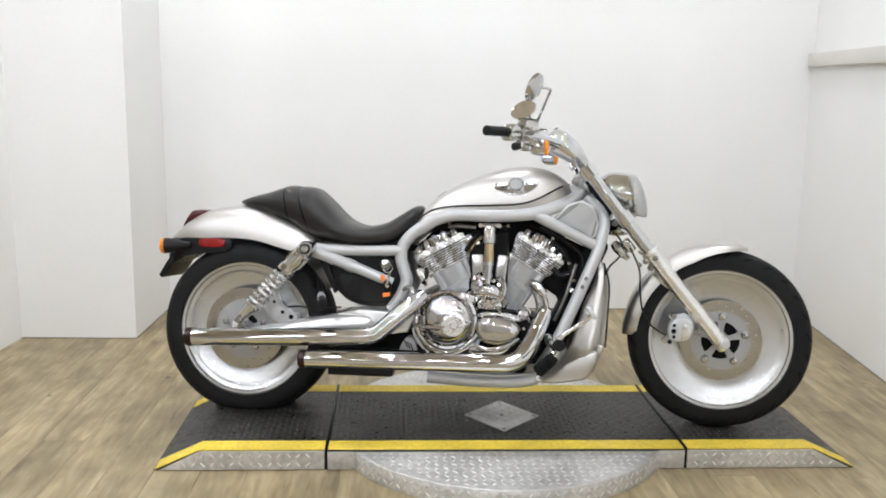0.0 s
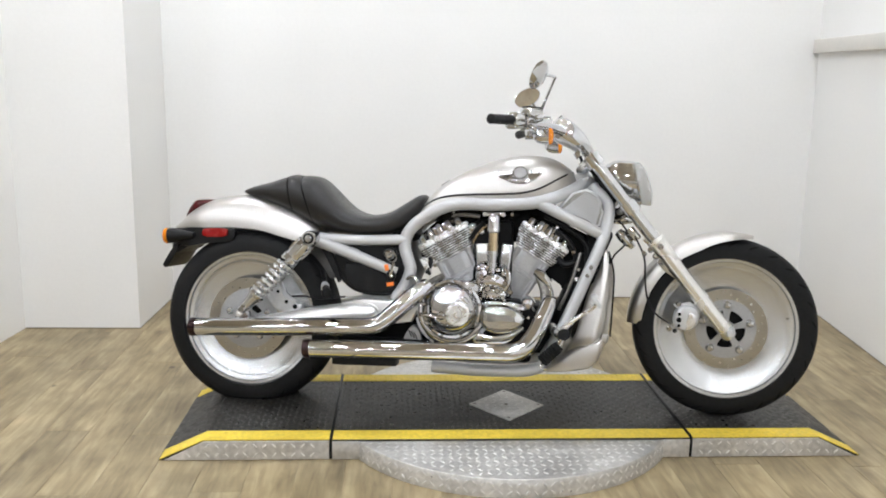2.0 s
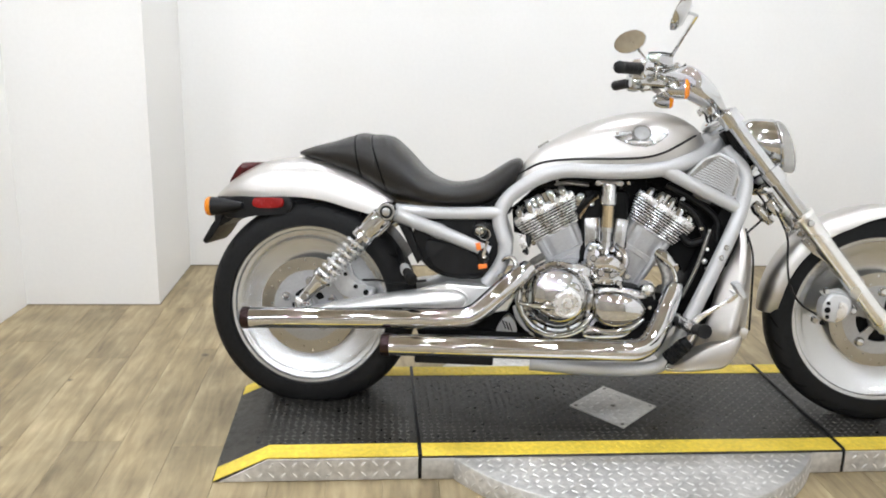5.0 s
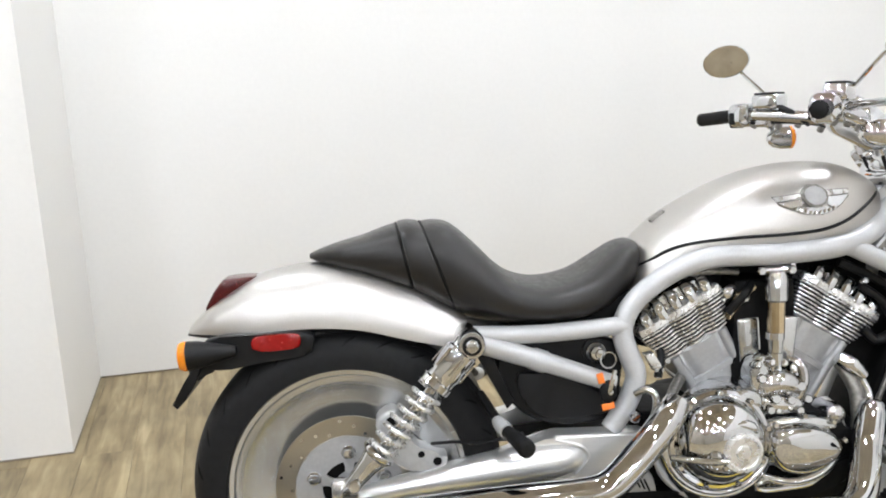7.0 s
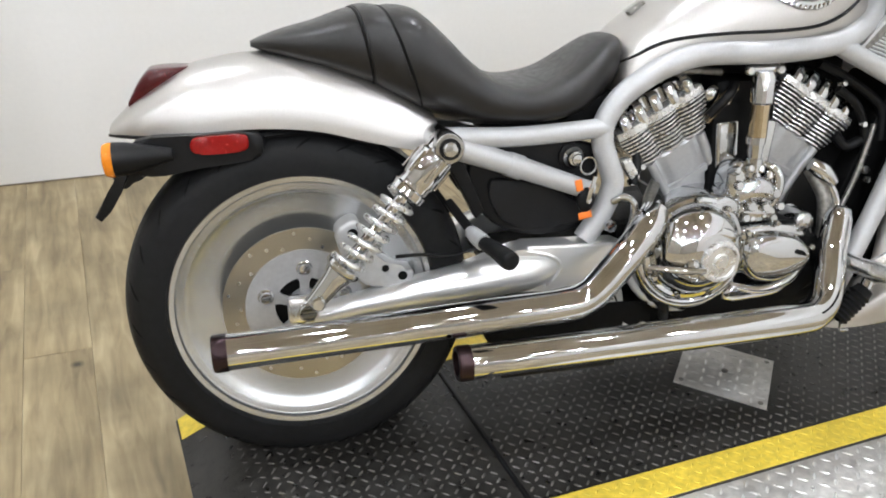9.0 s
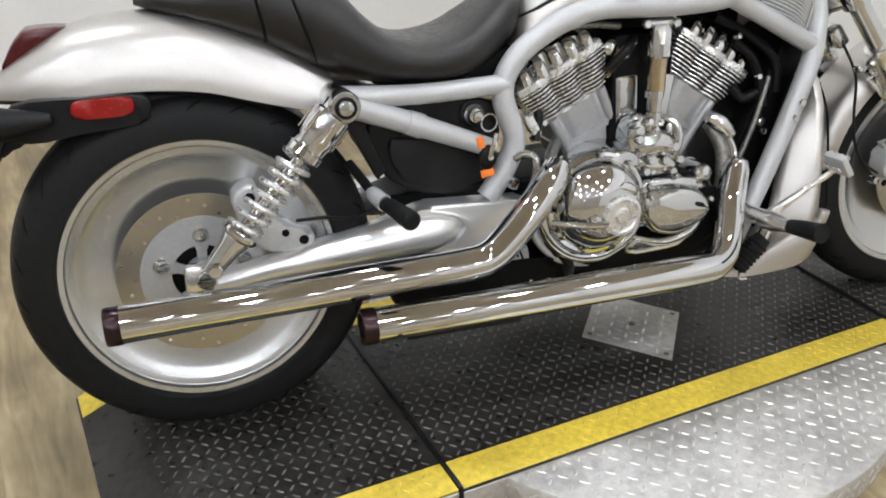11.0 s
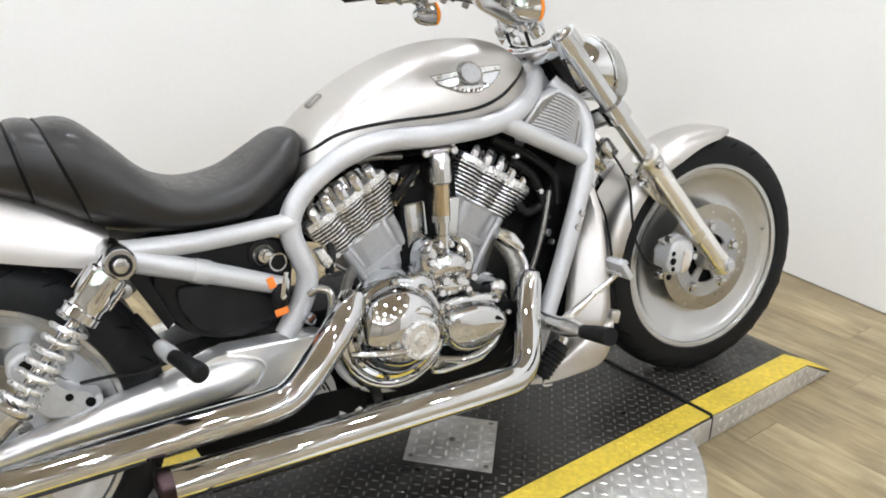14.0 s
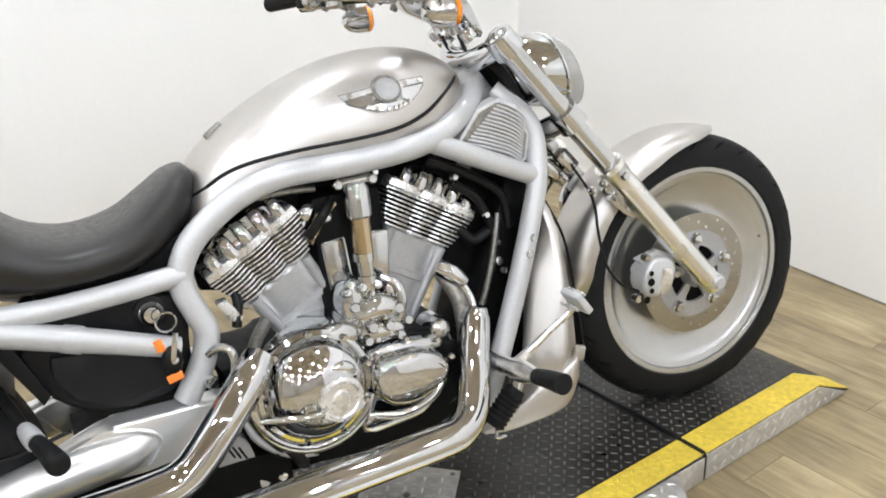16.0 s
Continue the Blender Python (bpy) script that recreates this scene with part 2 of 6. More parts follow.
def tube(pts, r, seg=14, n=6, bm=None, closed=False):
    """A round tube along a smooth line; r is one radius or one for each point."""
    bm = bm or bmesh.new()
    rs = r if isinstance(r, (list, tuple)) else [r] * len(pts)
    line = curve_through([(*p, q) for p, q in zip(pts, rs)], n) if len(pts) > 2 else [np.array((*p, q)) for p, q in zip(pts, rs)]
    pos = [Vector(q[:3]) for q in line]
    up, loops = None, []
    for i, c in enumerate(pos):
        d = (pos[min(i + 1, len(pos) - 1)] - pos[max(i - 1, 0)]).normalized()
        if up is None:
            up = d.orthogonal().normalized()
        up = (up - d * up.dot(d)).normalized()
        side = d.cross(up)
        loops.append([c + (up * math.cos(2 * math.pi * k / seg) + side * math.sin(2 * math.pi * k / seg)) * line[i][3] for k in range(seg)])
    return rings(bm, loops, caps=not closed, closed_path=closed)


def lathe(profile, centre, axis, seg=40, bm=None, closed=False, span=(0.0, 360.0)):
    """Turn (along, radius) pairs about an axis through centre."""
    bm = bm or bmesh.new()
    ax = Vector(axis).normalized()
    u = ax.orthogonal().normalized()
    w = ax.cross(u)
    c = Vector(centre)
    full = abs(span[1] - span[0]) > 359.9
    loops = []
    for k in range(seg if full else seg + 1):
        a = radians(span[0] + (span[1] - span[0]) * k / seg)
        d = u * math.cos(a) + w * math.sin(a)
        loops.append([c + ax * h + d * max(r, 1e-4) for h, r in profile])
    vs = [[bm.verts.new(q) for q in lp] for lp in loops]
    m = len(profile)
    for i in range(len(vs) if full else len(vs) - 1):
        a, b = vs[i], vs[(i + 1) % len(vs)]
        for k in range(m if closed else m - 1):
            bm.faces.new((a[k], a[(k + 1) % m], b[(k + 1) % m], b[k]))
    bmesh.ops.remove_doubles(bm, verts=bm.verts, dist=0.0002)
    return bm


def block(size, m=None, bevel=0.004, seg=2, bm=None):
    """A box with rounded edges, its middle at the pose m."""
    own = bmesh.new()
    bmesh.ops.create_cube(own, size=1.0)
    bmesh.ops.scale(own, vec=size, verts=own.verts)
    if bevel:
        bmesh.ops.bevel(own, geom=own.edges[:], offset=min(bevel, min(size) * 0.45), segments=seg, affect="EDGES", profile=0.5)
    if m is not None:
        bmesh.ops.transform(own, matrix=m, verts=own.verts)
    return merge(bm, own)


def merge(bm, own):
    if bm is None:
        return own
    tmp = bpy.data.meshes.new("tmp")
    own.to_mesh(tmp)
    own.free()
    bm.from_mesh(tmp)
    bpy.data.meshes.remove(tmp)
    return bm


def slab(outline, y0, y1, bevel=0.006, seg=3, bm=None):
    """A rounded plate: an outline in x and z, from y0 to y1."""
    own = bmesh.new()
    a = [own.verts.new((x, y0, z)) for x, z in outline]
    b = [own.verts.new((x, y1, z)) for x, z in outline]
    n = len(outline)
    f0, f1 = own.faces.new(a), own.faces.new(b[::-1])
    for k in range(n):
        own.faces.new((a[k], b[k], b[(k + 1) % n], a[(k + 1) % n]))
    if bevel:
        bmesh.ops.bevel(own, geom=list({*f0.edges, *f1.edges}), offset=bevel, segments=seg, affect="EDGES", profile=0.6)
    bmesh.ops.triangulate(own, faces=[f for f in own.faces if len(f.verts) > 4])
    return merge(bm, own)


def pillow(outline, y0, y1, round_=0.35, steps=6, bm=None):
    """A domed cover: an outline in x and z, standing from y0 and rounding in to y1."""
    cx = sum(p[0] for p in outline) / len(outline)
    cz = sum(p[1] for p in outline) / len(outline)
    prof = [(1.0, 0.0), (1.0, 0.35)]
    for k in range(1, steps + 1):
        a = math.pi / 2 * k / steps
        prof.append((1 - round_ * (1 - math.cos(a)), 0.35 + 0.65 * math.sin(a)))
    prof += [((1 - round_) * 0.6, 1.03), ((1 - round_) * 0.2, 1.05)]
    return merge(bm, rings(bmesh.new(), [[(cx + (x - cx) * g, y0 + (y1 - y0) * h, cz + (z - cz) * g) for x, z in outline] for g, h in prof]))


def smooth_outline(pts, n=4):
    """A closed outline rounded through its corners."""
    q = [np.array(p, float) for p in pts]
    out, m = [], len(q)
    for i in range(m):
        a, b, c, d = q[i - 1], q[i], q[(i + 1) % m], q[(i + 2) % m]
        for k in range(n):
            t = k / n
            out.append(tuple(0.5 * (2 * b + (c - a) * t + (2 * a - 5 * b + 4 * c - d) * t * t + (3 * b - a - 3 * c + d) * t ** 3)))
    return out


def shifted(bm, y):
    bmesh.ops.translate(bm, vec=(0, y, 0), verts=bm.verts)
    return bm


def sgnpow(v, p):
    return math.copysign(abs(v) ** p, v)


def loft(secs, power=2.4, k=28, n=4, arch=False, waist=0.5):
    """A body along x from sections (x, low, top, half width); arch: the upper half alone, as an open sheet."""
    loops = []
    for x, lo, hi, w in curve_through(secs, n):
        ring = []
        for i in range(k + 1 if arch else k):
            a = math.pi * i / k if arch else 2 * math.pi * i / k
            cy, sz = sgnpow(math.cos(a), 2 / power), sgnpow(math.sin(a), 2 / power)
            ring.append((x, w * cy, lo + (hi - lo) * sz if arch else lo + (hi - lo) * (waist + (sz * (1 - waist) if sz > 0 else sz * waist))))
        loops.append(ring)
    return rings(bmesh.new(), loops, closed_ring=not arch, caps=not arch)


def sheet(bm, thick):
    bmesh.ops.recalc_face_normals(bm, faces=bm.faces)
    bmesh.ops.solidify(bm, geom=bm.faces[:], thickness=thick)
    return bm


def bolt(centre, axis, r, h, bm=None):
    return lathe([(0, r), (h * 0.7, r), (h, r * 0.75), (h, 0)], centre, axis, 10, bm)


def treads(bm, u0, u1, v0, v1, place, keep=None, pitch=0.0285, size=(0.0115, 0.0032, 0.0016)):
    """Raised lozenges on a plate, laid crosswise by turns; place() maps (u, v, height) to a point."""
    L, W, H = size
    for i in range(int((u1 - u0) / pitch)):
        for j in range(int((v1 - v0) / pitch)):
            u, v = u0 + (i + 0.5) * pitch, v0 + (j + 0.5) * pitch
            if keep and not keep(u, v):
                continue
            a = radians(45 if (i + j) % 2 else -45)
            c, s = math.cos(a), math.sin(a)

            def at(p, q, h):
                return bm.verts.new(place(u + c * p - s * q, v + s * p + c * q, h))

            base = [at(-L, 0, 0), at(-L * 0.45, -W, 0), at(L * 0.45, -W, 0), at(L, 0, 0), at(L * 0.45, W, 0), at(-L * 0.45, W, 0)]
            t0, t1 = at(-L * 0.5, 0, H), at(L * 0.5, 0, H)
            for f in ((base[0], base[1], t0), (base[1], base[2], t1, t0), (base[2], base[3], t1), (base[3], base[4], t1), (base[4], base[5], t0, t1), (base[5], base[0], t0)):
                bm.faces.new(f)
    return bm


# ---------------------------------------------------------------- the room
HIGH = 2.9


def wall(name, p, q, label, thick=0.15, z0=0.0, z1=HIGH, material=M_WALL):
    """An upright wall whose face runs from p to q; its thickness lies to the left of that way."""
    d = Vector((q[0] - p[0], q[1] - p[1], 0))
    length = d.length
    bm = block((length, thick, z1 - z0), pose(length / 2, thick / 2, (z0 + z1) / 2), bevel=0)
    return solid(name, bm, material, label, "wall", "structure", pose(p[0], p[1], 0, 0, 0, math.degrees(math.atan2(d.y, d.x))))


A, B, C, D = (-2.06, 4.186), (-1.511, 4.234), (-1.559, 4.85), (1.985, 5.19)
wall("wall_back", C, (2.14, 5.205), "smooth white painted back wall")
wall("wall_right", D, (1.77, -6.4), "white painted side wall with a ledge")
wall("pillar_side", B, C, "white painted return of the wall pier")
wall("pillar_front", (-2.2, 4.172), B, "white painted face of the wall pier")
wall("wall_left", (-2.056, 3.3), A, "white painted side wall")
# Unseen walls close the room; their beige darkens what the chrome reflects.
wall("wall_return", (-4.9, 3.3), (-2.206, 3.3), "unseen beige return wall added for the chrome's reflections", material=M_FAR)
wall("wall_far_left", (-4.9, -6.4), (-4.9, 3.45), "unseen beige far wall added for the chrome's reflections", material=M_FAR)
wall("wall_front", (1.95, -6.4), (-5.05, -6.4), "unseen beige wall that closes the room behind the viewer", material=M_FAR)
ceil = block((7.3, 12.0, 0.12), pose(-1.45, -0.6, HIGH + 0.06), bevel=0)
solid("ceiling", ceil, M_CEIL, "dim tan ceiling with lamps", "ceiling", "structure")
led = block((0.05, 11.4, 0.074), pose(1.857, -0.55, 1.425, 0, 0, -1.06), bevel=0.006)
solid("wall_ledge", led, M_LEDGE, "beige painted ledge along the white wall", "ledge", "structure")
for p, q in ((D, (1.77, -6.4)), (C, D), (B, C), (A, B)):
    d = Vector((q[0] - p[0], q[1] - p[1], 0))
    bm = block((d.length, 0.003, 0.005), pose(d.length / 2, -0.0015, 0.0026), bevel=0.001, seg=1)
    solid("trim", bm, M_TRIM, "thin dark gap strip at the wall's foot", "trim", "structure", pose(p[0], p[1], 0, 0, 0, math.degrees(math.atan2(d.y, d.x))))

# ceiling lamps
lamp = thing("ceiling_lamp", pose(-1.35, 4.0, HIGH), "small round white ceiling lamp, lit", "lamp", "ceiling lamps")
part("housing", lathe([(0.0, 0.095), (-0.012, 0.092), (-0.020, 0.082), (-0.018, 0.069), (-0.012, 0.066), (0.0, 0.066)], (0, 0, 0), (0, 0, 1), 24, closed=True), M_LEDGE, lamp)
part("bulb", lathe([(-0.04, 0.0), (-0.037, 0.038), (-0.030, 0.057), (-0.016, 0.062), (-0.006, 0.0)], (0, 0, 0), (0, 0, 1), 20), M_BULB, lamp, "glowing round diffuser")
for iy in range(7):
    for ix in range(0 if iy < 1 else -2, 3 - iy % 2):
        if ix or iy:
            copy_thing(lamp, pose(-1.35 + (ix + 0.5 * (iy % 2)) * 1.4, 4.0 - iy * 1.55, HIGH))

# ---------------------------------------------------------------- lift platform
ROOM = 5.3
PLAT = pose(-0.332, 2.837, 0, 0, 0, ROOM)
TOP, DEEP, WIDE, TAPER = 0.07, 0.625, 1.2, 0.148
STRIPE = 0.072
CX, CY, DISC = 0.6, DEEP / 2, 0.598
DIA, TILT_C, TILT_S = (0.614, 0.298), math.cos(radians(3)), math.sin(radians(3))  # the patch plate sits a little askew


def on_patch(p, q):
    return (DIA[0] + p * TILT_C + q * TILT_S, DIA[1] - p * TILT_S + q * TILT_C)



def deck_tread(parent, name, u0, u1, v0, v1, keep=None, high=lambda u: TOP, material=M_DECK_TREAD):
    fine = (0.0285, (0.0115, 0.0032, 0.0016)) if material == M_TREAD else (0.0215, (0.0088, 0.0025, 0.0013))
    part(name, treads(bmesh.new(), u0, u1, v0, v1, lambda u, v, h: (u, v, high(u) + h), keep, *fine), material, parent, kind="stuff", smooth=20)


def in_diamond(u, v, grow=0.0):
    du, dv = u - DIA[0], v - DIA[1]
    return abs(du * TILT_C - dv * TILT_S) / (0.136 + grow) + abs(du * TILT_S + dv * TILT_C) / (0.149 + grow) < 1


turntable = thing("turntable_platform", PLAT, "black tread-plate motorcycle turntable with yellow edges on the floor", "platform")
body = slab([(0.004, 0.0), (WIDE - 0.004, 0.0), (WIDE - 0.004, TOP - 0.001), (0.004, TOP - 0.001)], 0, DEEP, 0.003, 1)
part("deck", body, M_DECK, turntable, "black painted tread-plate deck")
for u in (0.049, WIDE - 0.049):
    part("front_edge", block((0.09, 0.004, 0.062), pose(u, -0.003, 0.033), bevel=0.001), M_PLATE, turntable, "bare aluminium edge plate")
disc = lathe([(0.0, 0.0), (0.0, DISC), (0.058, DISC), (0.062, DISC - 0.003), (0.062, 0.0)], (CX, CY, 0), (0, 0, 1), 96)
part("disc", disc, M_PLATE, turntable, "bare worn aluminium round tread plate")
deck_tread(turntable, "disc_tread", CX - DISC, CX + DISC, CY - DISC, CY + DISC,
           lambda u, v: math.hypot(u - CX, v - CY) < DISC - 0.02 and (v < -0.012 or v > DEEP + 0.012), lambda u: 0.062, M_TREAD)
rim = bmesh.new()
treads(rim, 0, 2 * math.pi * DISC, 0.004, 0.058, lambda a, v, h: (CX + (DISC + h) * math.cos(a / DISC), CY + (DISC + h) * math.sin(a / DISC), v), pitch=0.0268)
part("rim_tread", rim, M_TREAD, turntable, kind="stuff", smooth=20)
for v0 in (0.0, DEEP - STRIPE):
    part("stripe", block((WIDE - 0.01, STRIPE, 0.002), pose(WIDE / 2, v0 + STRIPE / 2, TOP + 0.0002), bevel=0.0006, seg=1), M_YELLOW, turntable, "yellow painted edge stripe")
    deck_tread(turntable, "stripe_tread", 0.01, WIDE - 0.01, v0 + 0.003, v0 + STRIPE, None, lambda u: TOP + 0.001, M_YELLOW)
deck_tread(turntable, "deck_tread", 0.008, WIDE - 0.008, STRIPE + 0.002, DEEP - STRIPE, lambda u, v: not in_diamond(u, v, 0.02))
dia = bmesh.new()
ring = [on_patch(-0.136, 0), on_patch(0, -0.149), on_patch(0.136, 0), on_patch(0, 0.149)]
lo, hi = [dia.verts.new((*p, TOP - 0.001)) for p in ring], [dia.verts.new((*p, TOP + 0.003)) for p in ring]
dia.faces.new(hi)
for k in range(4):
    dia.faces.new((lo[k], lo[(k + 1) % 4], hi[(k + 1) % 4], hi[k]))
patch = part("patch", dia, M_PLATE, turntable, "bare aluminium diamond patch plate")
part("patch_tread", treads(bmesh.new(), DIA[0] - 0.136, DIA[0] + 0.136, DIA[1] - 0.151, DIA[1] + 0.151, lambda u, v, h: (u, v, TOP + 0.003 + h), lambda u, v: in_diamond(u, v, -0.02), 0.026), M_TREAD, patch, kind="stuff", smooth=20)
for u, v in (on_patch(-0.116, 0), on_patch(0.116, 0), on_patch(0, -0.128), on_patch(0, 0.128)):
    part("screw", bolt((u, v, TOP + 0.003), (0, 0, 1), 0.006, 0.002), M_GRIME_AND_GAP, patch)
part("centre_screw", bolt((*DIA, TOP + 0.003), (0, 0, 1), 0.008, 0.002), M_GRIME_AND_GAP, patch)


def ramp(m, length, sx, label):
    """An end ramp: flat, then sloping down over TAPER to the floor. It runs outwards from the seam, towards +x or -x."""
    flat = length - TAPER

    def high(u):
        u = abs(u)
        return TOP if u < flat else max(0.003, TOP * (1 - (u - flat) / TAPER))

    def side(pts):
        return [(sx * x, z) for x, z in pts]

    def span(a, b):
        return (a, b) if sx > 0 else (-b, -a)

    r = thing("ramp", m, label, "ramp", "ramps of the platform")
    part("deck", slab(side([(0.004, 0.0), (length, 0.0), (length, 0.003), (flat, TOP), (0.004, TOP)]), 0, DEEP, 0.002, 1), M_DECK, r, "black painted tread-plate deck")
    part("front_edge", slab(side([(0.006, 0.002), (length - 0.02, 0.002), (flat - 0.002, TOP - 0.004), (0.006, TOP - 0.004)]), -0.004, 0.001, 0.001, 1), M_PLATE, r, "bare aluminium edge plate")
    edge = treads(bmesh.new(), *span(0.02, length - 0.02), 0.004, 0.066, lambda u, v, h: (u, -0.004 - h, v), lambda u, v: v < high(u) - 0.014, pitch=0.031)
    part("edge_tread", edge, M_TREAD, r, kind="stuff", smooth=20)
    for v0 in (0.0, DEEP - STRIPE):
        prof2 = [(0.006, TOP - 0.002), (0.006, TOP + 0.0016), (flat, TOP + 0.0016), (length - 0.004, 0.0055), (length - 0.004, 0.003), (flat, TOP - 0.002)]
        part("stripe", slab(side(prof2), v0, v0 + STRIPE, 0, 1), M_YELLOW, r, "yellow painted edge stripe")
        deck_tread(r, "stripe_tread", *span(0.01, length - 0.01), v0 + 0.003, v0 + STRIPE, None, lambda u: high(u) + 0.0012, M_YELLOW)
    deck_tread(r, "deck_tread", *span(0.01, length - 0.006), STRIPE + 0.002, DEEP - STRIPE, None, high)
    return r


ramp(PLAT @ pose(WIDE, 0, 0), 0.587, 1, "black tread-plate ramp end with yellow edges at the platform")
ramp(PLAT, 0.562, -1, "black tread-plate ramp end with yellow edges at the platform")
seam = block((0.010, DEEP, 0.016), pose(0.0, DEEP / 2, TOP - 0.002), bevel=0.004)
block((0.010, 0.012, 0.066), pose(0.0, 0.002, 0.035), bevel=0.003, bm=seam)
joint = solid("joint_strip", seam, M_PLASTIC, "black rubber joint strip between platform sections", "joint strip", m=PLAT)
copy_thing(joint, PLAT @ pose(WIDE, 0, 0))

# ---------------------------------------------------------------- motorcycle
# x runs forward, y to its left, z up in its own plane; the origin is under the rear axle. It leans to its left.
BIKE = pose(-0.69, 3.285, TOP, 0, 0, -4.2) @ pose(0, 0, 0, -8.5)
bike = thing("motorcycle", BIKE, "silver and chrome cruiser motorcycle with black leather seat", "motorcycle")
REAR, FRONT = Vector((0.004, -0.036, 0.283)), Vector((1.704, 0, 0.319))
RAKE = Vector((-0.637, 0, 0.771))
STEER = Matrix.Translation((1.2, 0, 0.8)) @ Matrix.Rotation(radians(-3.2), 4, RAKE) @ Matrix.Translation((-1.2, 0, -0.8))


BAR_AT, BAR_FWD, BAR_OUT = Vector((0.909, 0.044, 0.0)), Vector((0.9956, -0.094, 0.0)), Vector((0.094, 0.9956, 0.0136))


def bar_turned(bm):
    """What turns with the handlebar, which stands a little to one side."""
    for v in bm.verts:
        x, y, z = v.co
        v.co = BAR_AT + BAR_FWD * (x - 0.911) + BAR_OUT * (y * 0.87) + Vector((0, 0, z - 0.006))
    return bm


def turned(bm):
    """What turns with the steering."""
    bmesh.ops.transform(bm, matrix=STEER, verts=bm.verts)
    return bm


def wheel(name, hub, rim_r, tyre_r, half, rotor_r, steer, grooves, bolts, label):
    fix = turned if steer else (lambda bm: bm)
    lip, c = half * 0.80, hub
    face = [(lip - 0.004, rim_r), (lip + 0.004, rim_r - 0.001), (lip + 0.006, rim_r - 0.004), (lip + 0.004, rim_r - 0.019), (lip + 0.001, rim_r - 0.021), (lip - 0.003, rim_r - 0.022), (lip - 0.004, rim_r - 0.024),
            (lip - 0.004, rim_r - 0.035), (lip - 0.006, rim_r - 0.038), (lip - 0.009, rim_r - 0.042), (lip - 0.012, rim_r - 0.056), (lip - 0.023, rim_r * 0.66), (lip - 0.022, rim_r * 0.5), (lip - 0.014, rim_r * 0.3), (lip - 0.012, 0.052)]
    face = face + [(lip - 0.05, 0.050)]
    both = [(-h, r) for h, r in face] + [(h, r) for h, r in face[::-1]]
    bm = lathe(both, c, (0, 1, 0), 96)
    w = part(name, fix(bm), M_WHEEL, bike, label)
    # tyre, with a rounded crown
    prof, inner = [], rim_r - 0.012
    for i in range(25):
        a = math.pi * i / 24
        prof.append((-half * math.copysign(abs(math.cos(a)) ** 0.75, math.cos(a)), inner + 0.006 + (tyre_r - inner - 0.006) * math.sin(a) ** 0.62))
    prof = [(-lip + 0.002, inner)] + prof + [(lip - 0.002, inner)]
    tm = lathe(prof, c, (0, 1, 0), 168, closed=True)
    for v in tm.verts:
        low = v.co.y * math.tan(radians(8.5))
        v.co.z = max(v.co.z, low + 0.001)
    part("tyre", fix(tm), M_RUBBER, w, "black rubber road tyre")
    # Grooves are not cut: near-black strips on the tread carry their shade.
    cut = bmesh.new()
    for k in range(grooves):
        for s in (-1, 1):
            a0 = 2 * math.pi * (k + (0.5 if s > 0 else 0)) / grooves
            pts = []
            for q in range(5):
                f = q / 4
                th = math.pi / 2 + s * (0.55 + 0.62 * f)
                y = -half * math.copysign(abs(math.cos(th)) ** 0.75, math.cos(th)) if q else -half * math.cos(th)
                r = inner + 0.006 + (tyre_r - inner - 0.006) * math.sin(th) ** 0.62
                a = a0 + 0.16 * f
                pts.append((c.x + (r - 0.0033) * math.cos(a), c.y + y * 0.985, c.z + (r - 0.0033) * math.sin(a)))
            tube(pts, [0.0015, 0.0036, 0.0042, 0.0036, 0.0012], 6, 2, cut)
    part("tread_groove", fix(cut), M_GROOVE, w, kind="stuff")
    # brake rotor on the right side, its carrier and bolts
    y = -lip - 0.008
    ro = lathe([(y - 0.0025, rotor_r * 0.70), (y - 0.0025, rotor_r), (y + 0.0025, rotor_r), (y + 0.0025, rotor_r * 0.70)], c, (0, 1, 0), 64, closed=True)
    rotor = part("brake_disc", fix(ro), M_ROTOR, w, "drilled steel brake disc")
    holes = bmesh.new()
    for k in range(30):
        a, rr = 2 * math.pi * k / 30, rotor_r * (0.78 if k % 3 == 0 else 0.86 if k % 3 == 1 else 0.94)
        lathe([(y - 0.0032, 0.0), (y - 0.0032, 0.0034), (y - 0.002, 0.0036)], (c.x + rr * math.cos(a), c.y, c.z + rr * math.sin(a)), (0, 1, 0), 8, holes)
    part("disc_hole", fix(holes), M_CHROME_OLD, rotor, kind="stuff")
    car = lathe([(y - 0.004, rotor_r * (bolts - 0.13)), (y - 0.004, rotor_r * 0.73), (y + 0.004, rotor_r * 0.735), (y + 0.004, rotor_r * (bolts - 0.13))], c, (0, 1, 0), 60, closed=True)
    for k in range(5):
        a0 = 2 * math.pi * k / 5 + 0.3
        slab([(c.x + rotor_r * rr * math.cos(a0 + a), c.z + rotor_r * rr * math.sin(a0 + a)) for a, rr in ((-0.24, bolts - 0.10), (0.24, bolts - 0.10), (0.17, bolts - 0.20), (0.36, 0.17), (-0.36, 0.17), (-0.17, bolts - 0.20))], c.y + y - 0.0035, c.y + y + 0.003, 0.001, 1, car)
    part("disc_carrier", fix(car), M_BARREL, w, "silver five-arm disc carrier")
    # Flat black disc puts the shade of the hub openings into colour.
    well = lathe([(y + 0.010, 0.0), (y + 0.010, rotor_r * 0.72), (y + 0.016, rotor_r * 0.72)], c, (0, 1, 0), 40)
    part("hub_well_shade", fix(well), M_BLACK, w, "black disc that shades the openings round the hub")
    for k in range(5):
        a = 2 * math.pi * k / 5 + 0.3
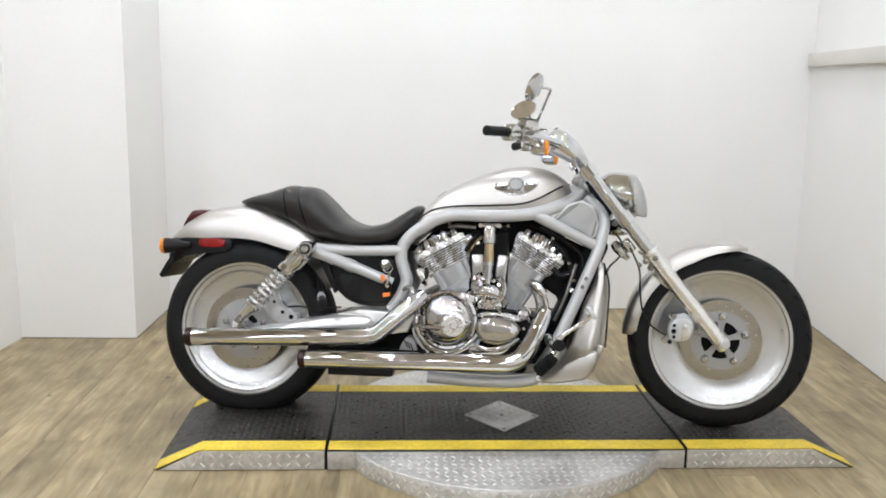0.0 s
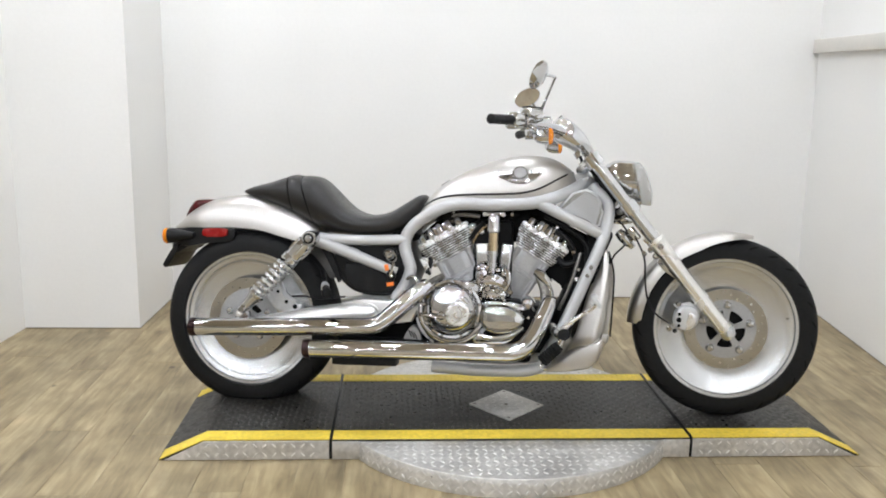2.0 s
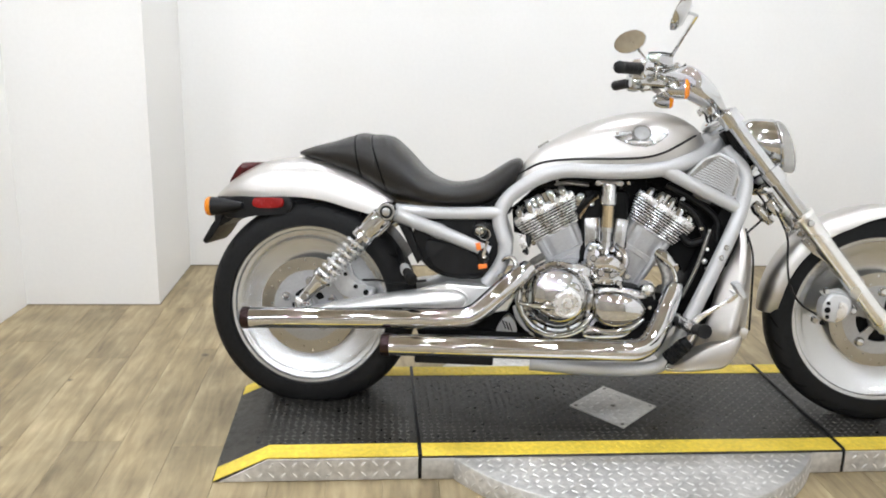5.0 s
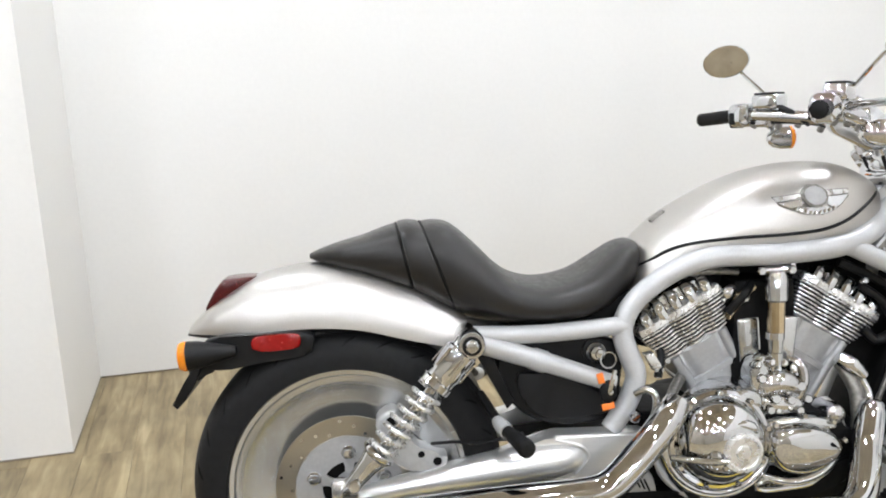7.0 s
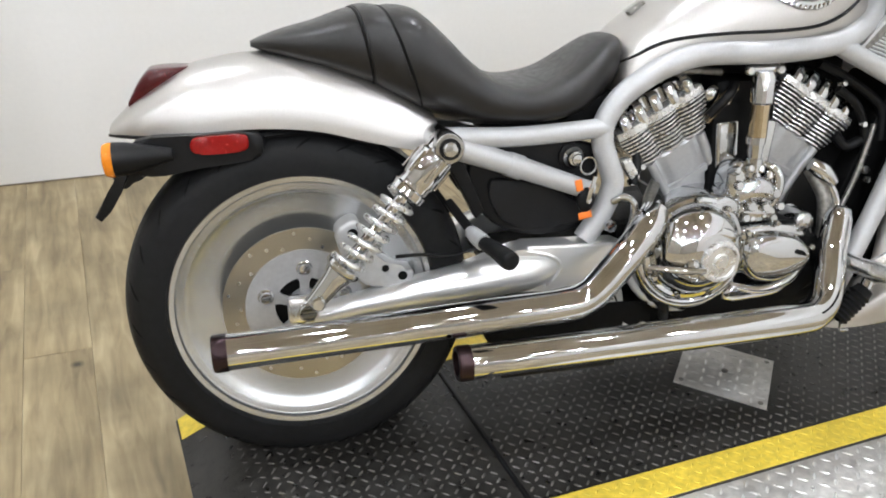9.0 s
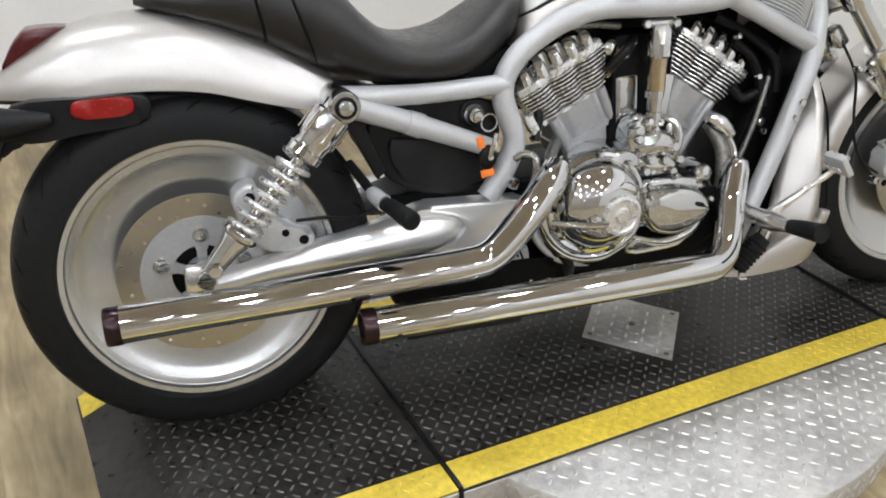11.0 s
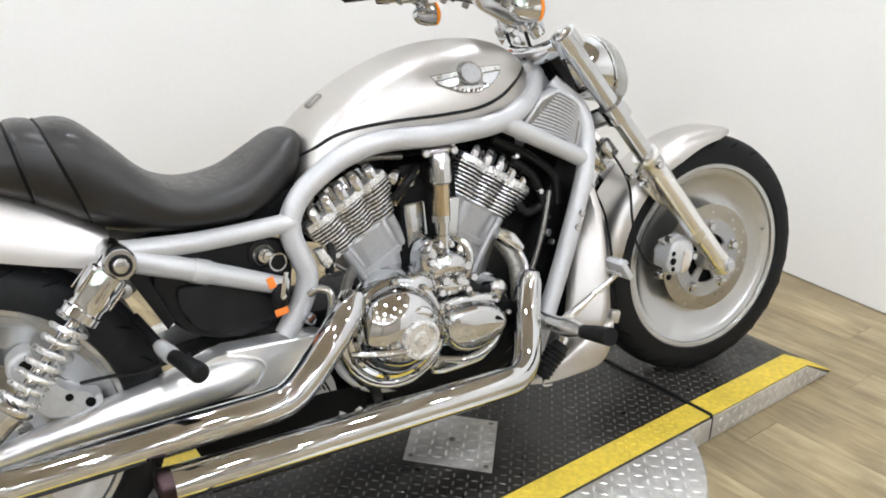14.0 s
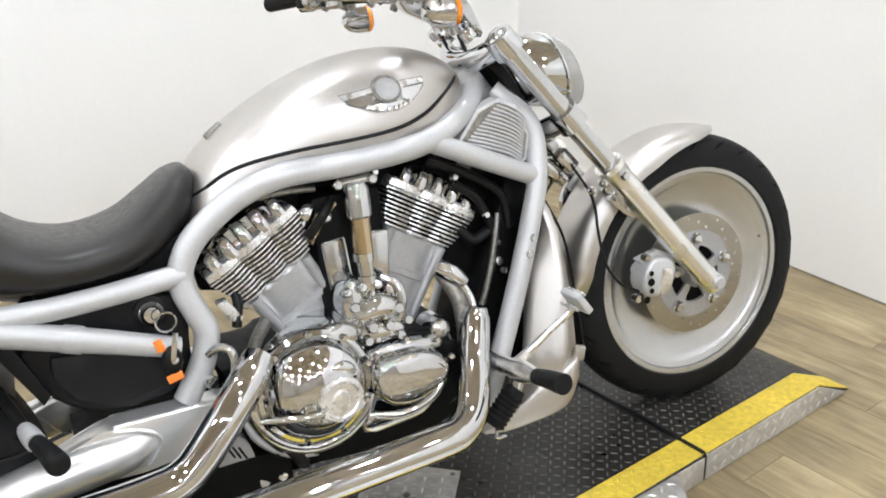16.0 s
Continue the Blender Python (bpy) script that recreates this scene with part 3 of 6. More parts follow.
        part("bolt", fix(lathe([(0.0, 0.0145), (0.006, 0.0145), (0.009, 0.011), (0.015, 0.0095), (0.016, 0.0)], (c.x + rotor_r * bolts * math.cos(a), c.y + y - 0.003, c.z + rotor_r * bolts * math.sin(a)), (0, -1, 0), 16)), M_CHROME, w)
    hubm = lathe([(0.0, 0.03), (-lip - 0.022, 0.030), (-lip - 0.028, 0.026), (-lip - 0.028, 0.0)], c, (0, 1, 0), 28)
    part("hub", fix(hubm), M_BARREL, w)
    va = radians(12)
    part("valve", fix(tube([(c.x + (rim_r - 0.03) * math.cos(va), c.y - lip + 0.02, c.z + (rim_r - 0.03) * math.sin(va)), (c.x + (rim_r - 0.042) * math.cos(va), c.y - lip + 0.006, c.z + (rim_r - 0.042) * math.sin(va))], 0.004, 8)), M_GRIME_AND_GAP, w)
    return w


rear_wheel = wheel("rear_wheel", REAR, 0.251, 0.320, 0.094, 0.148, False, 26, 0.50, "solid machined aluminium disc wheel")
front_wheel = wheel("front_wheel", FRONT, 0.254, 0.317, 0.058, 0.141, True, 26, 0.60, "solid machined aluminium disc wheel")

# rear fender, tail lamp and the black tail bracket
secs = [(-0.311, 0.599, 0.612, 0.046), (-0.286, 0.600, 0.636, 0.068), (-0.250, 0.601, 0.668, 0.088), (-0.190, 0.603, 0.704, 0.106), (-0.120, 0.609, 0.723, 0.114), (-0.040, 0.611, 0.731, 0.120),
        (0.040, 0.604, 0.727, 0.124), (0.110, 0.587, 0.710, 0.128), (0.170, 0.573, 0.688, 0.131), (0.222, 0.566, 0.660, 0.134), (0.252, 0.592, 0.628, 0.136)]
part("rear_fender", sheet(loft(secs, 2.3, 36, 4, True), 0.003), M_ALU, bike, "satin silver rear fender")
lip_line = [(-0.311, -0.040, 0.597), (-0.286, -0.066, 0.598), (-0.250, -0.086, 0.599), (-0.190, -0.105, 0.601), (-0.120, -0.113, 0.606)]
for s in (-1, 1):
    part("fender_lip", tube([(x, -s * y, z) for x, y, z in lip_line], 0.0035, 8, 4), M_PLASTIC, bike, "black edging under the rear fender")
wedge = loft([(-0.276, 0.642, 0.652, 0.034), (-0.258, 0.650, 0.684, 0.042), (-0.242, 0.658, 0.703, 0.045), (-0.232, 0.666, 0.7075, 0.046), (-0.200, 0.686, 0.7100, 0.043), (-0.163, 0.702, 0.7095, 0.026)], 5.0, 32, 3)
part("tail_lamp", wedge, M_DARKRED, bike, "dark red wedge tail lamp")
for s in (-1, 1):
    br = slab(smooth_outline([(-0.262, 0.600), (-0.16, 0.607), (-0.062, 0.606), (-0.056, 0.575), (-0.075, 0.560), (-0.16, 0.550), (-0.24, 0.538), (-0.272, 0.555)], 3), s * 0.098, s * 0.130, 0.006, 2)
    tb = part("tail_bracket", br, M_PLASTIC, bike, "black plastic tail bracket")
    ref = slab(smooth_outline([(-0.156, 0.575), (-0.096, 0.577), (-0.080, 0.583), (-0.079, 0.601), (-0.094, 0.607), (-0.156, 0.605), (-0.172, 0.599), (-0.173, 0.582)], 3), s * 0.128, s * 0.139, 0.005, 3)
    part("reflector", ref, M_RED, tb, "red side reflector")
    sx_ = -0.296 + (0.04 if s > 0 else 0.0)
    hou = lathe([(0.095, 0.0), (0.093, 0.010), (0.05, 0.020), (0.02, 0.027), (0.0, 0.029), (-0.004, 0.0)], (sx_, s * 0.140, 0.574), (1, 0.0, 0.06), 24)
    sig = part("rear_turn_signal", hou, M_PLASTIC, bike, "black bullet turn signal with amber lens")
    part("lens", lathe([(0.002, 0.0285), (-0.008, 0.029), (-0.015, 0.026), (-0.018, 0.015), (-0.0185, 0.0)], (sx_, s * 0.140, 0.574), (1, 0, 0.06), 24), M_AMBER, sig, "amber lens")
plate = slab([(-0.276, 0.548), (-0.300, 0.544), (-0.316, 0.505), (-0.346, 0.462), (-0.336, 0.452), (-0.318, 0.470), (-0.298, 0.502)], -0.085, 0.112, 0.004, 2)
pb = part("plate_bracket", plate, M_PLASTIC, bike, "black hanging plate bracket")
mount = slab(smooth_outline([(-0.300, 0.552), (-0.210, 0.566), (-0.170, 0.562), (-0.215, 0.548), (-0.265, 0.527), (-0.290, 0.508), (-0.308, 0.520)], 3), -0.080, 0.090, 0.004, 2)
part("mount", mount, M_PLASTIC, pb)
tray = loft([(-0.26, 0.560, 0.590, 0.095), (-0.12, 0.575, 0.603, 0.098), (0.02, 0.590, 0.604, 0.100), (0.15, 0.555, 0.580, 0.10)], 4, 20, 3)
part("fender_liner", tray, M_PLASTIC, bike, "black inner fender")
hug = bmesh.new()
loops = []
for k in range(15):
    a = radians(28 + 42 * k / 14)
    loops.append([(REAR.x + (0.325 + dr) * math.cos(a), y, REAR.z + (0.325 + dr) * math.sin(a)) for y, dr in ((-0.095, -0.02), (-0.08, 0.0), (0.08, 0.0), (0.095, -0.02), (0.09, -0.03), (-0.09, -0.03))])
part("tyre_hugger", rings(hug, loops), M_PLASTIC, bike, "black plastic mud guard")

# seat
secs = [(0.168, 0.655, 0.806, 0.122), (0.200, 0.636, 0.809, 0.134), (0.236, 0.616, 0.800, 0.145), (0.284, 0.602, 0.758, 0.153), (0.326, 0.596, 0.715, 0.159), (0.370, 0.594, 0.685, 0.161),
        (0.430, 0.594, 0.672, 0.158), (0.500, 0.598, 0.686, 0.146), (0.555, 0.612, 0.720, 0.124), (0.595, 0.640, 0.746, 0.102), (0.622, 0.672, 0.752, 0.080), (0.634, 0.700, 0.742, 0.050)]
seat = part("seat", shifted(loft(secs, 2.8, 40, 4), 0.01), M_LEATHER, bike, "black leather saddle with stepped back")
secs_c = [(-0.062, 0.738, 0.748, 0.018), (-0.040, 0.730, 0.757, 0.045), (0.0, 0.716, 0.770, 0.074), (0.050, 0.700, 0.783, 0.094), (0.100, 0.682, 0.800, 0.112), (0.140, 0.665, 0.808, 0.119), (0.166, 0.655, 0.806, 0.121)]
part("seat_cowl", shifted(loft(secs_c, 2.6, 36, 4), 0.01), M_LEATHER, bike, "black leather rear seat cowl")
SEAT = [tuple(q) for q in curve_through(secs_c[:-1] + secs, 5)]


def seat_point(a, top, low, out):
    """A point on the seat's skin along a slanting seam from x = top above to x = low below."""
    x = top
    for _ in range(6):
        k = max(i for i in range(len(SEAT) - 1) if SEAT[i][0] <= x or i == 0)
        f = min(1.0, max(0.0, (x - SEAT[k][0]) / max(1e-6, SEAT[k + 1][0] - SEAT[k][0])))
        z0, z1, w = (SEAT[k][i] + (SEAT[k + 1][i] - SEAT[k][i]) * f for i in (1, 2, 3))
        z = (z0 + z1) / 2 + ((z1 - z0) / 2 + out) * sgnpow(math.sin(a), 0.74)
        x = top + (low - top) * min(1.0, max(0.0, (0.815 - z) / 0.18))
    return (x, 0.01 + (w + out) * sgnpow(math.cos(a), 0.74), z)


strap_loops = []
for f, out in ((0.0, -0.004), (0.02, 0.0022), (0.10, 0.0034), (0.5, 0.0038), (0.90, 0.0034), (0.98, 0.0022), (1.0, -0.004)):
    strap_loops.append([seat_point(2 * math.pi * k / 48, 0.122 + 0.042 * f, 0.160 + 0.068 * f, out) for k in range(48)])
part("strap", rings(bmesh.new(), strap_loops, caps=False), M_LEATHER, seat, "stitched black leather strap")
for top, low in ((0.118, 0.156), (0.168, 0.232)):
    part("seam", tube([seat_point(2 * math.pi * k / 40, top, low, -0.0005) for k in range(40)], 0.0028, 6, 1, closed=True), M_BLACK, seat)

# Black fill added to close see-through gaps below seat and tank.
part("under_seat_fill", block((0.26, 0.17, 0.05), pose(0.475, 0.005, 0.606), 0.015, 2), M_BLACK, bike, "black fill added under the seat")
part("seat_filler", slab([(0.50, 0.60), (0.555, 0.640), (0.598, 0.655), (0.606, 0.632), (0.585, 0.600)], -0.098, 0.098, 0.006, 2), M_BLACK, bike, "black fill added under the seat nose")
part("tank_gap_fill", slab([(0.66, 0.655), (0.72, 0.715), (1.08, 0.755), (1.10, 0.725), (0.74, 0.680)], -0.075, 0.075, 0.01, 2), M_BLACK, bike, "black fill added under the tank cover")

# tank cover
TANK = [(0.602, 0.636, 0.690, 0.075), (0.625, 0.650, 0.722, 0.118), (0.655, 0.676, 0.760, 0.130), (0.700, 0.704, 0.799, 0.135), (0.760, 0.718, 0.835, 0.140), (0.830, 0.730, 0.868, 0.148), (0.900, 0.734, 0.891, 0.155),
        (0.970, 0.738, 0.903, 0.158), (1.040, 0.750, 0.904, 0.150), (1.095, 0.768, 0.890, 0.130), (1.140, 0.790, 0.864, 0.096), (1.165, 0.806, 0.838, 0.054)]
part("tank_cover", shifted(loft(TANK, 2.85, 48, 5, waist=0.07), 0.02), M_ALU, bike, "satin silver teardrop tank cover")
def tank_point(x, z, out=0.0):
    """A point on the tank cover's right side."""
    for a, b in zip(TANK, TANK[1:]):
        if a[0] <= x <= b[0]:
            f = (x - a[0]) / (b[0] - a[0])
            lo_, hi_, w_ = (a[i] + (b[i] - a[i]) * f for i in (1, 2, 3))
            mid_ = lo_ + 0.07 * (hi_ - lo_)
            q = min(0.98, max(0.0, (z - mid_) / (hi_ - mid_)))
            return Vector((x, 0.02 - w_ * (1 - q ** 2.85) ** (1 / 2.85) - out, z))


for s in (-1, 1):
    line = [tank_point(x, z, 0.0015) for x, z in ((0.612, 0.694), (0.640, 0.716), (0.675, 0.737), (0.72, 0.749), (0.80, 0.757), (0.90, 0.761), (0.98, 0.768), (1.035, 0.784), (1.080, 0.808), (1.125, 0.834), (1.155, 0.846))]
    part("tank_seal", tube([(p.x, p.y if s < 0 else 0.04 - p.y, p.z) for p in line], 0.0036, 8, 5), M_PLASTIC, bike, "black edging round the tank cover")


def badge(outline, thick, bm=None):
    """A flat piece wrapped on the tank's side."""
    own = bmesh.new()
    a = [own.verts.new(tank_point(x, z, -0.003)) for x, z in outline]
    b = [own.verts.new(tank_point(x, z, thick)) for x, z in outline]
    n = len(outline)
    own.faces.new(b)
    for k in range(n):
        own.faces.new((a[k], a[(k + 1) % n], b[(k + 1) % n], b[k]))
    bmesh.ops.triangulate(own, faces=[f for f in own.faces if len(f.verts) > 4])
    return merge(bm, own)


EX, EZ = 0.969, 0.838
wing = [(0.883, 0.837), (0.912, 0.840), (0.944, 0.844), (0.969, 0.847), (0.996, 0.849), (1.046, 0.850), (1.044, 0.834), (1.027, 0.819), (1.008, 0.806), (0.982, 0.798), (0.944, 0.800), (0.920, 0.809), (0.896, 0.819)]
badge_ob = part("badge", badge(wing[::-1], 0.003), M_GRIME_AND_GAP, bike, "winged badge of chrome bars")
for name, outline, high, metal in (
        ("wing_bar", [(0.886, 0.8355), (0.944, 0.8425), (0.944, 0.8345), (0.889, 0.8275)], 0.007, M_FIN),
        ("wing_bar", [(0.994, 0.8475), (1.044, 0.8485), (1.043, 0.8405), (0.994, 0.8375)], 0.007, M_FIN),
        ("wing_feathers", [(0.892, 0.8250), (0.942, 0.8315), (0.940, 0.8180), (0.916, 0.8130), (0.899, 0.8190)], 0.005, M_CHROME_OLD),
        ("wing_feathers", [(0.997, 0.8345), (1.042, 0.8375), (1.025, 0.8200), (1.010, 0.8110), (0.995, 0.8200)], 0.005, M_CHROME_OLD),
        ("scroll", [(0.922, 0.8105), (0.945, 0.8150), (0.969, 0.8130), (0.993, 0.8160), (1.006, 0.8085), (0.982, 0.8000), (0.945, 0.8020)], 0.006, M_CHROME_OLD)):
    part(name, badge(outline[::-1], high), metal, badge_ob)
med = [(EX + 0.0275 * math.cos(a), EZ + 0.0235 * math.sin(a)) for a in [2 * math.pi * k / 6 + j * 0.26 for k in range(6) for j in (-1, 1)]]
part("medallion", badge(med, 0.009), M_GRIME_AND_GAP, badge_ob)
part("medallion_field", badge([(EX + (x - EX) * 0.80, EZ + (z - EZ) * 0.80) for x, z in med], 0.0112), M_BARREL, badge_ob)
stud = bmesh.new()
for k in range(9):
    f = k / 8
    p = tank_point(EX - 0.042 + 0.080 * f, EZ - 0.027 - 0.008 * math.sin(math.pi * f), 0.005)
    lathe([(0, 0.0048), (0.003, 0.004), (0.0045, 0)], p, (0, -1, 0.2), 8, stud)
part("badge_stud", stud, M_CHROME, badge_ob, kind="stuff")
part("latch", block((0.038, 0.022, 0.012), pose(0.694, 0.034, 0.7950, 0, -34, 0), 0.003), M_GRIME_AND_GAP, bike, "small dark release latch")

# frame
for s in (-1, 1):
    y = s
    main = [(1.206, y * 0.012, 0.818), (1.140, y * 0.085, 0.776), (1.036, y * 0.140, 0.738), (0.900, y * 0.146, 0.724), (0.760, y * 0.138, 0.722), (0.692, y * 0.130, 0.703), (0.645, y * 0.125, 0.677),
            (0.600, y * 0.122, 0.641), (0.574, y * 0.122, 0.600), (0.571, y * 0.124, 0.562), (0.584, y * 0.128, 0.521), (0.594, y * 0.130, 0.482), (0.576, y * 0.130, 0.430), (0.540, y * 0.130, 0.375)]
    part("frame_rail", tube(main, 0.0215, 18, 6), M_FRAME, bike, "silver painted frame tube")
    part("frame_brace", tube([(1.030, y * 0.140, 0.738), (1.140, y * 0.135, 0.686), (1.262, y * 0.118, 0.630)], 0.0195, 16, 5), M_FRAME, bike, "silver painted frame tube")
    down = [(1.225, y * 0.045, 0.800), (1.278, y * 0.085, 0.730), (1.268, y * 0.118, 0.640), (1.240, y * 0.132, 0.560), (1.180, y * 0.142, 0.410), (1.122, y * 0.146, 0.275), (1.085, y * 0.140, 0.190), (1.030, y * 0.128, 0.148), (0.860, y * 0.125, 0.137), (0.680, y * 0.125, 0.142)]
    part("down_tube", tube(down, 0.0205, 18, 6), M_FRAME, bike, "silver painted frame tube")
    part("seat_rail", tube([(0.236, y * 0.142, 0.588), (0.40, y * 0.140, 0.583), (0.575, y * 0.126, 0.590)], [0.019, 0.0185, 0.0185], 16, 5), M_FRAME, bike, "silver painted frame tube")
    part("seat_brace", tube([(0.250, y * 0.150, 0.580), (0.400, y * 0.148, 0.528), (0.545, y * 0.142, 0.474)], [0.0215, 0.0205, 0.0175], 16, 5), M_FRAME, bike, "silver painted frame tube")
    cl = lathe([(-0.03, 0.0), (-0.03, 0.0225), (0.0, 0.0228), (0.0, 0.0)], (0.405, y * 0.148, 0.526), (0.15, 0, -0.055), 18)
    part("brace_sleeve", cl, M_FRAME, bike)
    for zz, xx in ((0.520, 1.224), (0.490, 1.212)):
        part("frame_bolt", bolt((xx, y * 0.155, zz), (0, y, 0), 0.008, 0.007), M_CHROME_OLD, bike)
# Black slab added to fill the dark gap behind the fork.
part("steering_gap_fill", slab(smooth_outline([(1.222, 0.852), (1.268, 0.838), (1.300, 0.760), (1.292, 0.712), (1.262, 0.735), (1.246, 0.792)], 3), -0.046, 0.046, 0.008, 2), M_BLACK, bike, "black fill added in the dark gap at the steering head")
for k in range(3):
    part("loom", tube([(1.205 + 0.008 * k, -0.050 - 0.006 * k, 0.868), (1.245 + 0.008 * k, -0.060, 0.815), (1.272 + 0.009 * k, -0.058, 0.750), (1.282 + 0.012 * k, -0.050, 0.690)], 0.0052, 8, 5), M_PLASTIC, bike, "black wiring loom")
part("steering_head", tube([(1.250, 0, 0.735), (1.170, 0, 0.845)], 0.036, 20), M_FRAME, bike, "silver steering head")

# louvred scoops under the steering head
for s in (-1, 1):
    ol = [(1.200, 0.790), (1.152, 0.774), (1.106, 0.722), (1.116, 0.708), (1.236, 0.654), (1.252, 0.664), (1.262, 0.712), (1.238, 0.772)]
    scoop = part("side_scoop", slab(ol, s * 0.070, s * 0.112, 0.006, 2), M_CAST, bike, "silver louvred side scoop")
    # Darker backing puts the shade between the louvres into colour.
    part("recess_shade", slab([(1.194, 0.782), (1.156, 0.768), (1.115, 0.722), (1.123, 0.712), (1.234, 0.662), (1.246, 0.669), (1.255, 0.712), (1.232, 0.766)], s * 0.108, s * 0.1128, 0.001, 1), M_GRIME_AND_GAP, scoop, "grey backing that shades the gaps between the louvres")
    for k in range(13):
        f = k / 12
        x0, z0 = 1.120 + 0.080 * f, 0.716 + 0.066 * f
        x1, z1 = 1.236 + 0.016 * f, 0.664 + 0.074 * f
        lou = tube([(x0, s * 0.1135, z0), (x0 * 0.7 + x1 * 0.3 + 0.004, s * 0.117, z0 * 0.7 + z1 * 0.3 + 0.003), (x0 * 0.3 + x1 * 0.7 + 0.006, s * 0.117, z0 * 0.3 + z1 * 0.7 + 0.004), (x1, s * 0.1135, z1)], 0.0026, 8, 4)
        part("louvre", lou, M_CAST, scoop)

# engine
case = slab(smooth_outline([(0.66, 0.30), (0.70, 0.22), (0.80, 0.195), (1.02, 0.20), (1.07, 0.26), (1.05, 0.34), (1.0, 0.385), (0.90, 0.395), (0.78, 0.400), (0.69, 0.38)], 4), -0.150, 0.150, 0.02, 3)
engine = part("engine", case, M_BLACK, bike, "chrome and silver V-twin engine")
# Added black blocks stand in for the dark depth behind the cylinders.
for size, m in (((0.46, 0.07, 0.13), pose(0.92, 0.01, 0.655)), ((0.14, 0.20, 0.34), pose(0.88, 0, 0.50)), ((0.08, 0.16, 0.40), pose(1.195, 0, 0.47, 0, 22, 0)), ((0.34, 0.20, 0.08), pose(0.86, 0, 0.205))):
    part("engine_backing", block(size, m, 0.02), M_BLACK, engine, "black backing added behind the cylinders")


# Black slabs added as fill to keep the gaps round the engine dark.
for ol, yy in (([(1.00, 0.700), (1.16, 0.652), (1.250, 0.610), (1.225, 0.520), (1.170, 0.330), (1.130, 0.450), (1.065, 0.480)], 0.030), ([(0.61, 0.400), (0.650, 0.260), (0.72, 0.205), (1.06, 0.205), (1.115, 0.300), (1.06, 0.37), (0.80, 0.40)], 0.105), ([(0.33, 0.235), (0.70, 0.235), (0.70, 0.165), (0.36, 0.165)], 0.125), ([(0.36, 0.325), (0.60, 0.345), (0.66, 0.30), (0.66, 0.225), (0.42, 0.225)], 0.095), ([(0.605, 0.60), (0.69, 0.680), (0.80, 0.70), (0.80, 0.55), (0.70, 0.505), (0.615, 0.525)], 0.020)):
    part("engine_gap_fill", slab(ol, -yy, yy, 0.008, 2), M_BLACK, engine, "black fill added in the gaps round the engine")


def cylinder(base, lean, y0, name):
    """One finned cylinder; s runs up its axis, u across it; y0 is its right face."""
    d, p = Vector((math.sin(lean), 0, math.cos(lean))), Vector((math.cos(lean), 0, -math.sin(lean)))
    o = Vector(base)
    yc = y0 + 0.085

    def at(u, y, s):
        return o + p * u + Vector((0, yc + y, 0)) + d * s

    def lobed(s, half, depth, wave, creases=(-0.33, 0.33), n=18):
        """A section with a creased right and left face."""
        loop = []
        for side in (-1, 1):
            for i in range(n + 1):
                c = -1 + 2 * i / n
                dip = sum(math.exp(-((c - q) / 0.13) ** 2) for q in creases)
                yy = depth * (1 - 0.10 * abs(c) ** 5) - wave * dip
                loop.append(at(c * half * -side, yy * side, s))
        return loop

    barrel = [(0.03, 0.058, 0.070, 0.004), (0.168, 0.060, 0.072, 0.004), (0.170, 0.066, 0.076, 0.002), (0.182, 0.066, 0.076, 0.002), (0.184, 0.062, 0.073, 0.005), (0.245, 0.067, 0.076, 0.006), (0.252, 0.066, 0.070, 0.006)]
    cyl = part(name, rings(bmesh.new(), [lobed(s, h, dp, wv, (-0.62, 0.62)) for s, h, dp, wv in barrel]), M_BARREL, bike, "silver finned cylinder")
    # Black core carries the same gap shade behind the fins.
    part("fin_core", rings(bmesh.new(), [lobed(0.246, 0.058, 0.060, 0.004), lobed(0.318, 0.084, 0.066, 0.004)]), M_BLACK, cyl)
    for q in (-1, 1):
        part("barrel_rib", tube([at(q * 0.052, -0.066, 0.04), at(q * 0.054, -0.068, 0.165), at(q * 0.058, -0.070, 0.246)], 0.0105, 12, 3), M_BARREL, cyl)
    for k in range(9):
        f = k / 8
        s = 0.2500 + k * 0.0081
        w = 0.074 + 0.024 * f ** 0.8
        dp = 0.079 + 0.006 * f
        fin = rings(bmesh.new(), [lobed(s + h, w * g, dp * g, 0.009) for g, h in ((0.98, 0.0), (1.0, 0.0008), (1.0, 0.0036), (0.98, 0.0044))])
        fin_ob = part("fin", fin, M_FIN, cyl)
        # Flat fin faces get the dark colour that stands in for shade.
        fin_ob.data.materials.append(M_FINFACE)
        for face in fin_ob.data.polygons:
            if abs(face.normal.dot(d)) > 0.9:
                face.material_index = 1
    band = rings(bmesh.new(), [lobed(s, w, dp, 0.006) for s, w, dp in ((0.3195, 0.094, 0.083), (0.3215, 0.0975, 0.086), (0.335, 0.096, 0.085), (0.339, 0.091, 0.078))])
    head = part("head_cover", band, M_FIN, cyl, "bright scalloped head cover")
    # fluted chrome crown on the head
    crown, n = [], 72
    for s, grow, deep in ((0.334, 1.0, 0.012), (0.346, 0.99, 0.015), (0.358, 0.95, 0.015), (0.365, 0.88, 0.010), (0.368, 0.76, 0.004)):
        loop = []
        for i in range(n):
            a = 2 * math.pi * i / n
            cx, cy = sgnpow(math.cos(a), 0.45), sgnpow(math.sin(a), 0.45)
            flute = 0.5 + 0.5 * math.cos(cx * 3 * 2 * math.pi)
            arch = 0.012 * (1 - abs(cx) ** 2) if s > 0.35 else 0.0
            loop.append(at(0.088 * grow * cx, (0.078 * grow - deep * flute ** 0.7 * abs(cy)) * cy, s + arch - 0.008))
        crown.append(loop)
